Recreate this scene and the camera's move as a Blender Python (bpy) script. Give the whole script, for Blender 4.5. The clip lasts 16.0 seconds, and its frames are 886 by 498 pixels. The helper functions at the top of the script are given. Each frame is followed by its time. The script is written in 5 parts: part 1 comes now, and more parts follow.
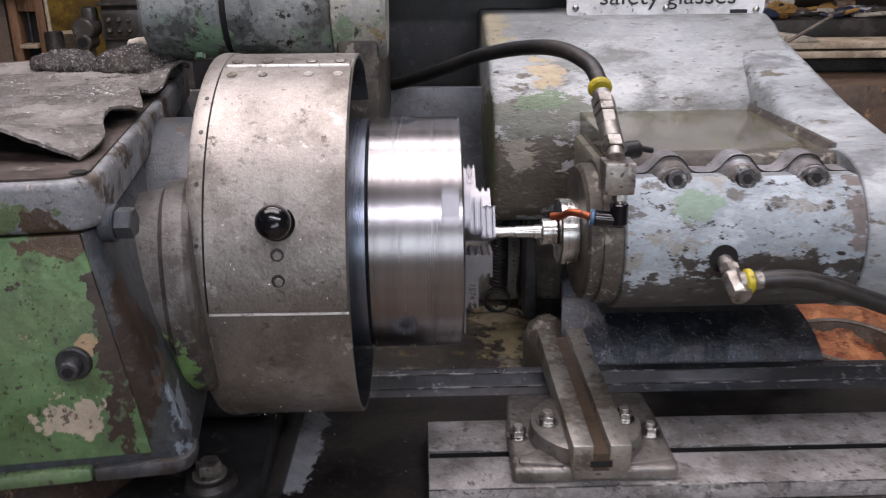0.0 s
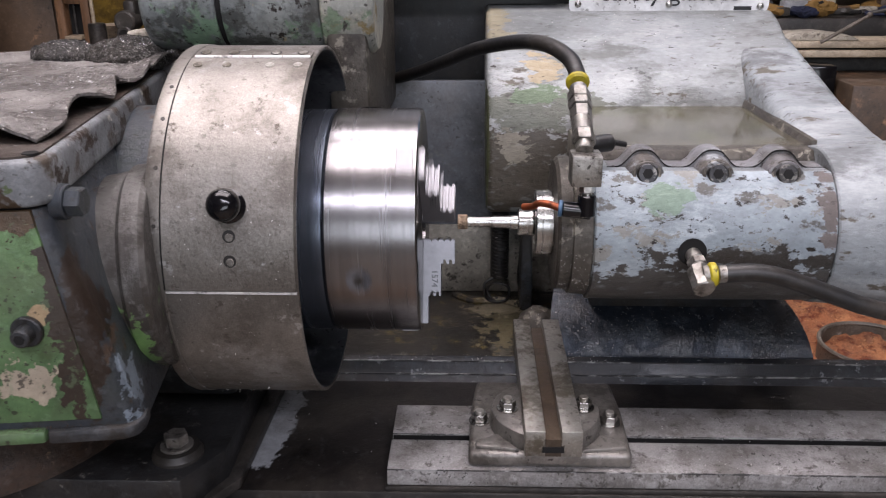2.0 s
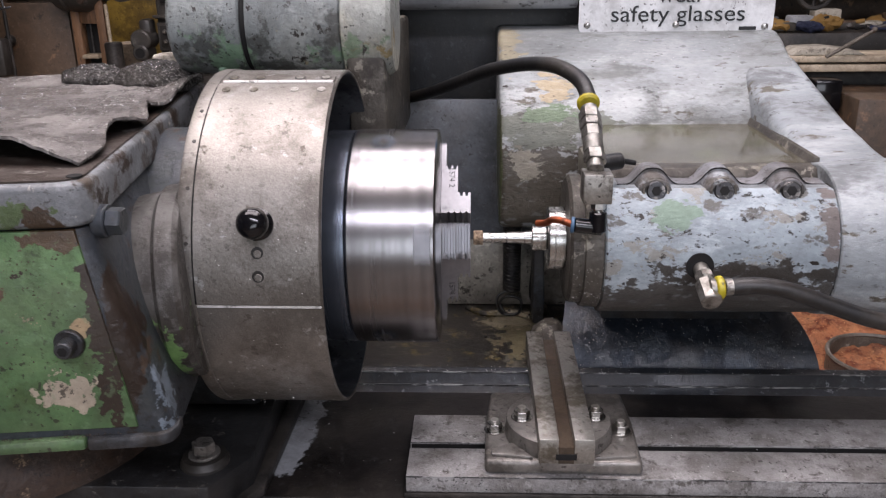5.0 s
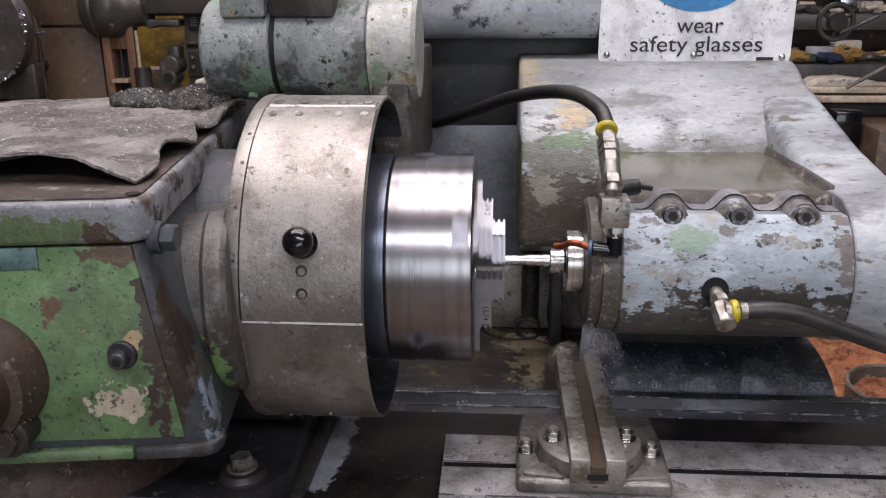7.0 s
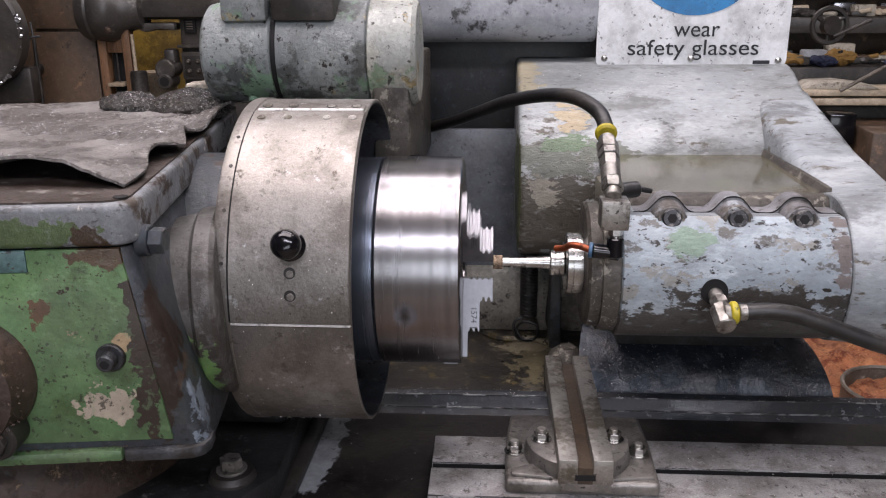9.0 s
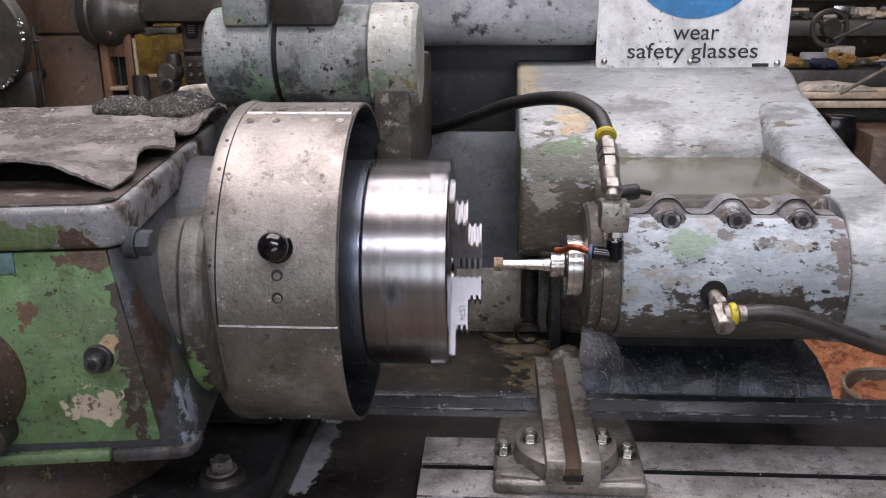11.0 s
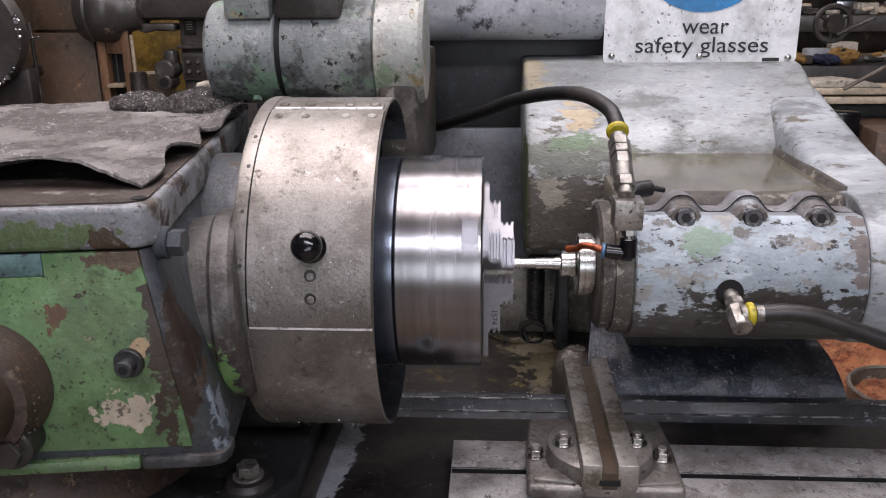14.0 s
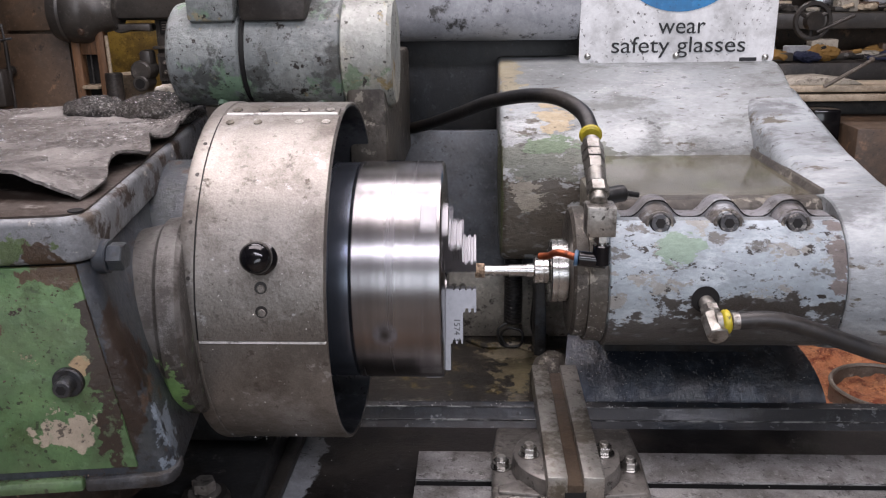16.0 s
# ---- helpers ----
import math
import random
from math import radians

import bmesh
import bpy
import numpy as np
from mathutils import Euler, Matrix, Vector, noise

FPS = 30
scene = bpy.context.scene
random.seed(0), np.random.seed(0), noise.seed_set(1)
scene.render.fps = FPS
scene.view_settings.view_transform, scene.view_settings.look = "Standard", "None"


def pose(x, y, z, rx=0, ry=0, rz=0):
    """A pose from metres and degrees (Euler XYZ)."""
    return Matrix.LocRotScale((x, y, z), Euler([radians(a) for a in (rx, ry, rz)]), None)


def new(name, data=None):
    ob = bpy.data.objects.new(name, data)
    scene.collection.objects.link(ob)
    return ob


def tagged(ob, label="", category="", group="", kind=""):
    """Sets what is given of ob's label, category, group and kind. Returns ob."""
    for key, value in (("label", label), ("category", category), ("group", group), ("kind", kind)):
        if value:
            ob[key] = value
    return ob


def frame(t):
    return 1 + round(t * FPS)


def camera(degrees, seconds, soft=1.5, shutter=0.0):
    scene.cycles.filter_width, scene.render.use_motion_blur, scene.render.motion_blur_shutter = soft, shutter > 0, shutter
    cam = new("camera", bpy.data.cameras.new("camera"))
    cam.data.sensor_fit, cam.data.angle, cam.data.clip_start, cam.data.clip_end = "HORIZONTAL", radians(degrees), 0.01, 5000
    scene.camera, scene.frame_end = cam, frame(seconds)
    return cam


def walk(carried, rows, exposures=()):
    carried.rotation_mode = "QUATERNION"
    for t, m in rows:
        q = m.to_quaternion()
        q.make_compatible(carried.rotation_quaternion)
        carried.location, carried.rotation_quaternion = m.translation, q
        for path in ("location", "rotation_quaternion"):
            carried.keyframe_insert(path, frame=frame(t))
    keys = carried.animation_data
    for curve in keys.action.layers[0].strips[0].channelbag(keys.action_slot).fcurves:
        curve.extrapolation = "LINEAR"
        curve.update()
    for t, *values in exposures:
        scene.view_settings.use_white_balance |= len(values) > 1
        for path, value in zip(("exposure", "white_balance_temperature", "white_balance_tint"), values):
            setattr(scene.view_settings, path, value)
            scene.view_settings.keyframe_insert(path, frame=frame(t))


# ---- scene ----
cam = camera(55.62, 16.0, soft=1.1, shutter=1.2)
PATH = [
    (0.0, pose(-0.0129, -0.8011, 1.3199, 69.97, 0.47, -1.59)),
    (0.5, pose(-0.0074, -0.8190, 1.3241, 69.91, -0.14, -1.66)),
    (1.0, pose(0.0363, -0.8167, 1.3260, 69.92, -0.40, -0.46)),
    (1.5, pose(0.0568, -0.8112, 1.3172, 69.70, -0.11, 0.90)),
    (2.0, pose(0.0556, -0.8260, 1.3204, 69.71, 0.34, 1.93)),
    (2.5, pose(0.0565, -0.8306, 1.3209, 69.72, 0.70, 2.08)),
    (3.0, pose(0.0503, -0.8367, 1.3218, 69.80, 0.81, 2.04)),
    (3.5, pose(0.0505, -0.8444, 1.3226, 69.83, 0.85, 1.97)),
    (4.0, pose(0.0500, -0.8502, 1.3268, 69.97, 0.88, 2.06)),
    (4.5, pose(0.0483, -0.8523, 1.3321, 70.19, 0.81, 2.12)),
    (7.0, pose(0.0476, -0.8783, 1.3356, 72.41, 0.37, 3.84)),
    (7.5, pose(0.0425, -0.8791, 1.3369, 72.45, 0.35, 3.85)),
    (8.0, pose(0.0400, -0.8848, 1.3386, 72.50, 0.26, 3.74)),
    (8.5, pose(0.0418, -0.8849, 1.3372, 72.56, 0.31, 3.55)),
    (9.0, pose(0.0410, -0.8833, 1.3365, 72.62, 0.38, 3.43)),
    (11.5, pose(0.0419, -0.8892, 1.3373, 72.85, 0.54, 3.50)),
    (12.0, pose(0.0400, -0.8840, 1.3360, 72.80, 0.65, 3.41)),
    (12.5, pose(0.0357, -0.8786, 1.3356, 72.79, 0.74, 3.28)),
    (13.0, pose(0.0331, -0.8763, 1.3353, 72.78, 0.75, 3.18)),
    (13.5, pose(0.0318, -0.8714, 1.3327, 72.73, 0.65, 3.20)),
    (14.0, pose(0.0300, -0.8683, 1.3320, 72.67, 0.57, 3.30)),
    (14.5, pose(0.0325, -0.8673, 1.3314, 72.64, 0.57, 3.24)),
    (15.0, pose(0.0337, -0.8671, 1.3302, 72.65, 0.59, 3.16)),
    (15.5, pose(0.0431, -0.8460, 1.3343, 72.67, 0.59, 2.58)),
    (16.0, pose(0.0451, -0.8442, 1.3347, 72.52, 0.77, 2.27)),
]
walk(cam, PATH, [(0.0, -0.05), (1.5, 0.02), (3.0, 0.06), (4.5, 0.07), (7.0, 0.03), (16.0, 0.03)])

# ---- light ----
world = bpy.data.worlds.new("world")
scene.world = world
world.use_nodes = True
world.node_tree.nodes["Background"].inputs[0].default_value = (0.8, 0.85, 0.9, 1)
world.node_tree.nodes["Background"].inputs[1].default_value = 0.03


def tube_lamp(x, y, z, length, width, power, colour):
    """A ceiling light: an area lamp just below its housing."""
    data = bpy.data.lights.new("ceiling_lamp", "AREA")
    data.shape, data.size, data.size_y = "RECTANGLE", length, width
    data.energy, data.color = power, colour
    ob = new("ceiling_lamp", data)
    ob.matrix_world = pose(x, y, z)
    return ob


LAMPS = [(-0.3, -0.30, 3.2, 2.6, 1.2, 78, (1.0, 0.892, 0.93)),
         (0.2, 0.75, 3.2, 2.6, 0.35, 34, (1.0, 0.912, 0.97)),
         (0.9, -3.0, 3.2, 3.4, 0.6, 150, (0.90, 0.875, 1.0)),
         (0.0, 3.6, 3.2, 3.0, 0.4, 90, (1.0, 0.905, 0.93))]
for lamp in LAMPS:
    tube_lamp(*lamp)
# daylight in the south wall's window
daylight = tube_lamp(0.8, -5.42, 1.75, 3.2, 1.5, 62, (0.86, 0.90, 1.0))
daylight.matrix_world = pose(0.8, -5.42, 1.75, 90, 0, 0)


# ---- materials ----
def srgb(h):
    c = [int(h[i:i + 2], 16) / 255 for i in (0, 2, 4)]
    return (*[(v / 12.92 if v <= 0.04045 else ((v + 0.055) / 1.055) ** 2.4) for v in c], 1)


def layered(name, base, layers=(), rough=0.55, metal=0.0, bump=0.15, bump_scale=60, grain=0.12, grain_scale=220, blobs=(), stretch=(1, 1, 1), coat=0.0, specks=0.5, patchy=0.25):
    """A worn surface. layers: (colour, scale, from, to, roughness, metal); blobs: the same worn colours round a place:
    (colour, centre, size, raggedness, roughness)."""
    m = bpy.data.materials.new(name)
    m.use_nodes = True
    nt = m.node_tree
    b = nt.nodes["Principled BSDF"]
    nodes, links = nt.nodes, nt.links
    tc = nodes.new("ShaderNodeTexCoord")
    mp = nodes.new("ShaderNodeMapping")
    mp.inputs["Scale"].default_value = stretch
    links.new(tc.outputs["Object"], mp.inputs["Vector"])

    def noise_of(scale, detail=6, seed=0.0, rough_=0.6):
        n = nodes.new("ShaderNodeTexNoise")
        n.noise_dimensions = "4D"
        n.inputs["W"].default_value = seed
        n.inputs["Scale"].default_value, n.inputs["Detail"].default_value, n.inputs["Roughness"].default_value = scale, detail, rough_
        links.new(mp.outputs[0], n.inputs["Vector"])
        return n

    def ramp(sock, lo, hi):
        r = nodes.new("ShaderNodeMapRange")
        r.interpolation_type = "SMOOTHSTEP"
        r.inputs["From Min"].default_value, r.inputs["From Max"].default_value = lo, hi
        links.new(sock, r.inputs["Value"])
        return r.outputs[0]

    def mix(kind, fac, a, c):
        x = nodes.new("ShaderNodeMix")
        x.data_type = kind
        ins = [s for s in x.inputs if s.enabled]
        for s, v in zip(ins, (fac, a, c)):
            if isinstance(v, bpy.types.NodeSocket):
                links.new(v, s)
            else:
                s.default_value = v
        return [s for s in x.outputs if s.enabled][0]

    def math_(op, a, c=0.0):
        x = nodes.new("ShaderNodeMath")
        x.operation = op
        for s, v in zip(x.inputs, (a, c)):
            if isinstance(v, bpy.types.NodeSocket):
                links.new(v, s)
            else:
                s.default_value = v
        return x.outputs[0]

    seed = sum(map(ord, name)) * 0.37
    big = noise_of(7, 5, seed)
    fine = noise_of(grain_scale, 4, seed + 3)
    col = mix("RGBA", ramp(big.outputs[0], 0.3, 0.7), (*[v * 0.82 for v in base[:3]], 1), (*[min(1, v * 1.15) for v in base[:3]], 1))
    rg, mt, height = rough, metal, None
    for i, (c, scale, lo, hi, r, me) in enumerate(layers):
        f = ramp(noise_of(scale, 10, seed + 11 * (i + 1), 0.7).outputs[0], lo - 0.035, hi - 0.045)
        col, rg, mt = mix("RGBA", f, col, c), mix("FLOAT", f, rg, r), mix("FLOAT", f, mt, me)
        height = f if height is None else math_("ADD", height, f)
    for i, (c, centre, size, ragged, r) in enumerate(blobs):
        d = nodes.new("ShaderNodeVectorMath")
        d.operation = "SUBTRACT"
        d.inputs[1].default_value = centre
        links.new(tc.outputs["Object"], d.inputs[0])
        s = nodes.new("ShaderNodeVectorMath")
        s.operation = "DIVIDE"
        s.inputs[1].default_value = size
        links.new(d.outputs[0], s.inputs[0])
        ln = nodes.new("ShaderNodeVectorMath")
        ln.operation = "LENGTH"
        links.new(s.outputs[0], ln.inputs[0])
        n = noise_of(55, 9, seed + 71 * (i + 1), 0.66)
        v = math_("ADD", ln.outputs["Value"], math_("MULTIPLY", math_("SUBTRACT", n.outputs[0], 0.5), ragged * 4.0))
        f = ramp(v, 1.0, 0.9)
        col, rg = mix("RGBA", f, col, c), mix("FLOAT", f, rg, r)
        mt = mix("FLOAT", f, mt, 0.0)
        height = math_("MULTIPLY", f, -1.0) if height is None else math_("SUBTRACT", height, f)
    if specks:
        # small dark pits and oil spots
        sp = noise_of(170, 4, seed + 29, 0.6)
        f = ramp(sp.outputs[0], 0.595, 0.64)
        where = ramp(noise_of(13, 5, seed + 31).outputs[0], 0.40, 0.58)
        f = math_("MULTIPLY", math_("MULTIPLY", f, where), specks * 1.6)
        f = math_("MINIMUM", f, 0.85)
        col = mix("RGBA", f, col, (0.018, 0.015, 0.012, 1))
        # broad grimy film
        film = math_("MULTIPLY", ramp(noise_of(9, 9, seed + 37, 0.68).outputs[0], 0.47, 0.63), specks * 0.75)
        col = mix("RGBA", film, col, (0.06, 0.05, 0.04, 1))
        # pale rubbed spots
        rub = math_("MULTIPLY", ramp(noise_of(95, 5, seed + 43, 0.65).outputs[0], 0.575, 0.64), specks * 0.5)
        col = mix("RGBA", rub, col, (*[min(0.75, v * 1.5 + 0.06) for v in base[:3]], 1))
    g = ramp(fine.outputs[0], 0.25, 0.75)
    hsv = nodes.new("ShaderNodeHueSaturation")
    links.new(col, hsv.inputs["Color"])
    mot = ramp(noise_of(34, 8, seed + 53, 0.7).outputs[0], 0.34, 0.66)
    links.new(math_("ADD", 0.95 - grain - 0.22 * specks, math_("ADD", math_("MULTIPLY", g, 2 * grain), math_("MULTIPLY", mot, 0.44 * specks))), hsv.inputs["Value"])
    links.new(hsv.outputs[0], b.inputs["Base Color"])
    rr = math_("ADD", rg if isinstance(rg, bpy.types.NodeSocket) else rg, math_("MULTIPLY", math_("SUBTRACT", big.outputs[0], 0.5), patchy))
    links.new(rr, b.inputs["Roughness"])
    if isinstance(mt, bpy.types.NodeSocket):
        links.new(mt, b.inputs["Metallic"])
    else:
        b.inputs["Metallic"].default_value = mt
    b.inputs["Coat Weight"].default_value = coat
    b.inputs["Coat Roughness"].default_value = 0.2
    if bump:
        bn = noise_of(bump_scale, 8, seed + 5)
        h = math_("ADD", bn.outputs[0], math_("MULTIPLY", fine.outputs[0], 0.4))
        if height is not None:
            h = math_("SUBTRACT", h, math_("MULTIPLY", height, 0.8))
        bp = nodes.new("ShaderNodeBump")
        bp.inputs["Strength"].default_value, bp.inputs["Distance"].default_value = bump, 0.004
        links.new(h, bp.inputs["Height"])
        links.new(bp.outputs[0], b.inputs["Normal"])
    return m


def plain(name, colour, rough=0.5, metal=0.0):
    return layered(name, colour, (), rough, metal, 0.05, 80, 0.08, specks=0)


OIL = srgb("1d1a17")
RUST = srgb("5a3a26")
RAW = srgb("6d675e")
M = {}
AY, AZ = -0.048, 1.0632          # the work spindle's axis
GY, GZ = -0.026, 1.0537          # the grinding spindle's axis

M["guard"] = layered("brushed_guard_steel", srgb("8e8a84"), [(srgb("6f6a64"), 16, 0.48, 0.68, 0.5, 0.75), (srgb("a7a5a2"), 10, 0.55, 0.72, 0.38, 0.8), (srgb("5f5952"), 60, 0.62, 0.7, 0.55, 0.6), (srgb("b0afad"), 44, 0.64, 0.7, 0.35, 0.8)], 0.42, 0.75, 0.14, 260, 0.14, 600, specks=0.22)
M["steel"] = layered("turned_steel", srgb("8a8889"), [(srgb("7a787a"), 9, 0.5, 0.8, 0.3, 1.0)], 0.25, 1.0, 0.0, 90, 0.02, 500, stretch=(14, 0.5, 0.5), specks=0, patchy=0.05)
M["dark_steel"] = layered("dark_turned_steel", srgb("8d95a2"), [(srgb("6d7480"), 7, 0.45, 0.7, 0.3, 0.9)], 0.23, 0.92, 0.0, 90, 0.05, 500, stretch=(10, 0.5, 0.5), specks=0)
M["bright"] = layered("bright_steel", srgb("c0beba"), [(srgb("8d8780"), 60, 0.55, 0.75, 0.35, 1.0)], 0.28, 1.0, 0.04, 120, 0.06, specks=0.1)
M["jaw"] = layered("ground_jaw_steel", srgb("8a8a8e"), [(srgb("6a6a70"), 40, 0.56, 0.75, 0.45, 1.0)], 0.42, 0.9, 0.04, 120, 0.06, specks=0)
M["hole"] = plain("oily_black", srgb("0b0a0a"), 0.85)
M["streak"] = layered("broken_edge_wear", srgb("a9a9a8"), [(srgb("3a3a3b"), 60, 0.46, 0.56, 0.5, 0.1)], 0.4, 0.3, 0.1, 120, 0.1, stretch=(0.5, 1, 1), specks=0.2)
M["black_oxide"] = layered("worn_socket_screw_steel", srgb("3c3c3e"), [(srgb("7a7672"), 160, 0.56, 0.66, 0.35, 0.8)], 0.34, 0.7, 0.1, 200, 0.12)
M["rust_face"] = layered("orange_brown_rusty_face", srgb("6e4c36"), [(srgb("4a3225"), 20, 0.5, 0.62, 0.5, 0), (srgb("96694a"), 60, 0.58, 0.66, 0.5, 0)], 0.5, 0.1, 0.3, 120, 0.16)
# grease on bolts and rivets; under the grinding head it paints in the shade
M["grime_and_shade"] = layered("black_grease_film", srgb("25272a"), [(srgb("3b4046"), 20, 0.52, 0.64, 0.4, 0), (srgb("171514"), 30, 0.52, 0.62, 0.4, 0)], 0.5, 0, 0.3, 90, 0.14)
M["worn_edge"] = layered("rubbed_bare_edge", srgb("cfcecb"), [(srgb("8d8b88"), 60, 0.56, 0.66, 0.4, 0.3)], 0.4, 0.3, 0.1, 120, 0.1, specks=0.1)
M["bakelite"] = plain("black_bakelite", srgb("0d0d10"), 0.14)
M["rubber"] = layered("black_rubber_hose", srgb("121213"), [(srgb("2c2b29"), 90, 0.56, 0.75, 0.6, 0)], 0.42, 0.0, 0.12, 150, 0.12)
M["brass"] = layered("nickel_brass", srgb("9f9c96"), [(srgb("65605a"), 60, 0.5, 0.7, 0.45, 0.9)], 0.40, 0.9, 0.2, 120, 0.1)
M["yellow"] = layered("yellow_plastic", srgb("b4a51e"), [(srgb("6b6222"), 80, 0.58, 0.75, 0.5, 0)], 0.45, 0, 0.05, 100, 0.1)
M["copper"] = layered("old_copper", srgb("a4593a"), [(srgb("5a2d1e"), 90, 0.52, 0.7, 0.5, 0.7)], 0.4, 0.85, 0.1, 150, 0.12)
M["blue_plastic"] = plain("blue_plastic", srgb("3c5a76"), 0.4)
M["wheel"] = layered("grinding_stone", srgb("a08a72"), [(srgb("6f5d4c"), 200, 0.5, 0.6, 0.9, 0)], 0.9, 0, 0.4, 400, 0.2, 600)
M["casting"] = layered("worn_blue_grey_paint", srgb("8b9194"), [
    (srgb("a9aeb0"), 9, 0.5, 0.66, 0.5, 0.0), (srgb("6c7072"), 16, 0.55, 0.66, 0.5, 0.0), (srgb("5b564c"), 38, 0.6, 0.66, 0.5, 0.0), (srgb("26221e"), 75, 0.655, 0.69, 0.5, 0.1)],
    0.42, 0, 0.3, 70, 0.1, 260, stretch=(0.5, 1, 1.1), specks=0.34)
M["barrel"] = layered("chipped_blue_grey_paint", srgb("8f999f"), [
    (srgb("a8b2b8"), 12, 0.5, 0.6, 0.45, 0.0), (srgb("63625f"), 46, 0.605, 0.655, 0.45, 0.15), (srgb("8b8b86"), 35, 0.57, 0.6, 0.5, 0.0), (srgb("2c2824"), 110, 0.615, 0.655, 0.5, 0.1)],
    0.36, 0, 0.35, 70, 0.1, 260, stretch=(0.6, 1, 1), specks=0.42,
    # the last two blobs darken the barrel's front towards its underside
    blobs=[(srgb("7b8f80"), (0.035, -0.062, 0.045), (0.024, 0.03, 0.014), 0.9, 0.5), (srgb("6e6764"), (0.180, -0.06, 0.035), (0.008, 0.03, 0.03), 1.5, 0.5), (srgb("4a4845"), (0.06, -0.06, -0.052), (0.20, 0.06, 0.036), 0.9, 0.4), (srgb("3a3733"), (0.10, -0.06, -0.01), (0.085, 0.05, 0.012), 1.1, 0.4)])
M["lug"] = layered("grimy_blue_grey_lug_paint", srgb("77777a"), [(srgb("55504a"), 24, 0.5, 0.64, 0.45, 0), (srgb("9aa0a4"), 30, 0.58, 0.66, 0.45, 0), (srgb("2c2723"), 80, 0.62, 0.68, 0.5, 0)], 0.42, 0, 0.3, 70, 0.12)
M["dirty_cast"] = layered("dirty_cast_iron", srgb("57534c"), [(srgb("35302b"), 20, 0.5, 0.65, 0.5, 0.2), (srgb("8a857a"), 45, 0.6, 0.66, 0.5, 0.2)], 0.5, 0.3, 0.3, 90, 0.14)
M["green"] = layered("chipped_green_paint", srgb("53714a"), [
    (srgb("628053"), 10, 0.5, 0.7, 0.5, 0.0), (srgb("455a36"), 18, 0.55, 0.68, 0.5, 0.0), (srgb("a09078"), 26, 0.68, 0.7, 0.6, 0.0), (srgb("2f2219"), 60, 0.655, 0.69, 0.55, 0.1)],
    0.42, 0, 0.25, 60, 0.1, 240,
    blobs=[(srgb("a69a88"), (-0.035, -0.012, -0.127), (0.022, 0.05, 0.016), 0.9, 0.6), (srgb("302720"), (-0.006, -0.012, -0.08), (0.010, 0.05, 0.10), 1.5, 0.4), (srgb("4a3a28"), (-0.030, -0.012, -0.004), (0.030, 0.05, 0.010), 1.5, 0.4), (srgb("b59c78"), (-0.022, -0.012, -0.075), (0.006, 0.05, 0.008), 1.0, 0.6), (srgb("5a4430"), (-0.08, -0.012, -0.052), (0.009, 0.05, 0.012), 1.2, 0.6)])
M["head_cap"] = layered("worn_grey_green_lid_paint", srgb("6f7275"), [
    (srgb("8d9194"), 10, 0.54, 0.66, 0.45, 0), (srgb("4f463d"), 26, 0.56, 0.66, 0.5, 0.1), (srgb("33271e"), 30, 0.57, 0.63, 0.5, 0.1), (srgb("c3bfb6"), 60, 0.64, 0.7, 0.5, 0)],
    0.42, 0, 0.3, 60, 0.1, 240,
    blobs=[(srgb("50603f"), (-0.085, 0.0, 0.012), (0.055, 0.04, 0.016), 0.9, 0.4), (srgb("3d2f22"), (-0.035, 0.0, 0.008), (0.016, 0.04, 0.010), 0.9, 0.4)])
M["head_top"] = layered("rusty_oiled_lid_top", srgb("4d4641"), [(srgb("372d26"), 22, 0.48, 0.62, 0.5, 0.1), (srgb("88847e"), 40, 0.6, 0.68, 0.45, 0), (srgb("2c231c"), 60, 0.62, 0.68, 0.5, 0)], 0.45, 0.1, 0.25, 90, 0.14)
M["blue_side"] = layered("dark_worn_blue_paint", srgb("363b41"), [
    (srgb("666d73"), 24, 0.61, 0.68, 0.5, 0), (srgb("3a3f40"), 15, 0.5, 0.64, 0.5, 0.1), (srgb("493a2e"), 30, 0.61, 0.68, 0.55, 0), (srgb("1d1a18"), 60, 0.62, 0.68, 0.5, 0)],
    0.42, 0, 0.3, 60, 0.12, 240, blobs=[(srgb("2a2019"), (0.006, 0.01, -0.09), (0.010, 0.03, 0.09), 0.9, 0.4), (srgb("75808a"), (0.03, 0.02, -0.12), (0.008, 0.03, 0.05), 1.0, 0.4)])
M["boss"] = layered("worn_flange_paint", srgb("54524f"), [(srgb("36322e"), 18, 0.5, 0.62, 0.45, 0.1), (srgb("7d7e7b"), 40, 0.63, 0.69, 0.45, 0.1)], 0.4, 0.1, 0.25, 70, 0.1, blobs=[(srgb("5f7d4a"), (0.0, 0.075, -0.145), (0.030, 0.05, 0.050), 0.9, 0.4)])
M["slab"] = layered("ground_table_iron", srgb("a3a1a0"), [(srgb("7d7a77"), 26, 0.46, 0.66, 0.4, 0.2), (srgb("5f5b57"), 70, 0.58, 0.68, 0.45, 0.2), (srgb("2a2724"), 160, 0.64, 0.68, 0.5, 0.2)], 0.45, 0.2, 0.35, 260, 0.22, 520, specks=0.5)
M["platform"] = layered("oily_machine_platform", srgb("151211"), [(srgb("231f1d"), 14, 0.5, 0.64, 0.42, 0), (srgb("0e0b09"), 25, 0.55, 0.65, 0.4, 0)], 0.46, 0, 0.15, 120, 0.14,
                        blobs=[(srgb("8b8d90"), (-0.372, -0.02, 0.02), (0.028, 0.10, 0.2), 0.35, 0.35)])
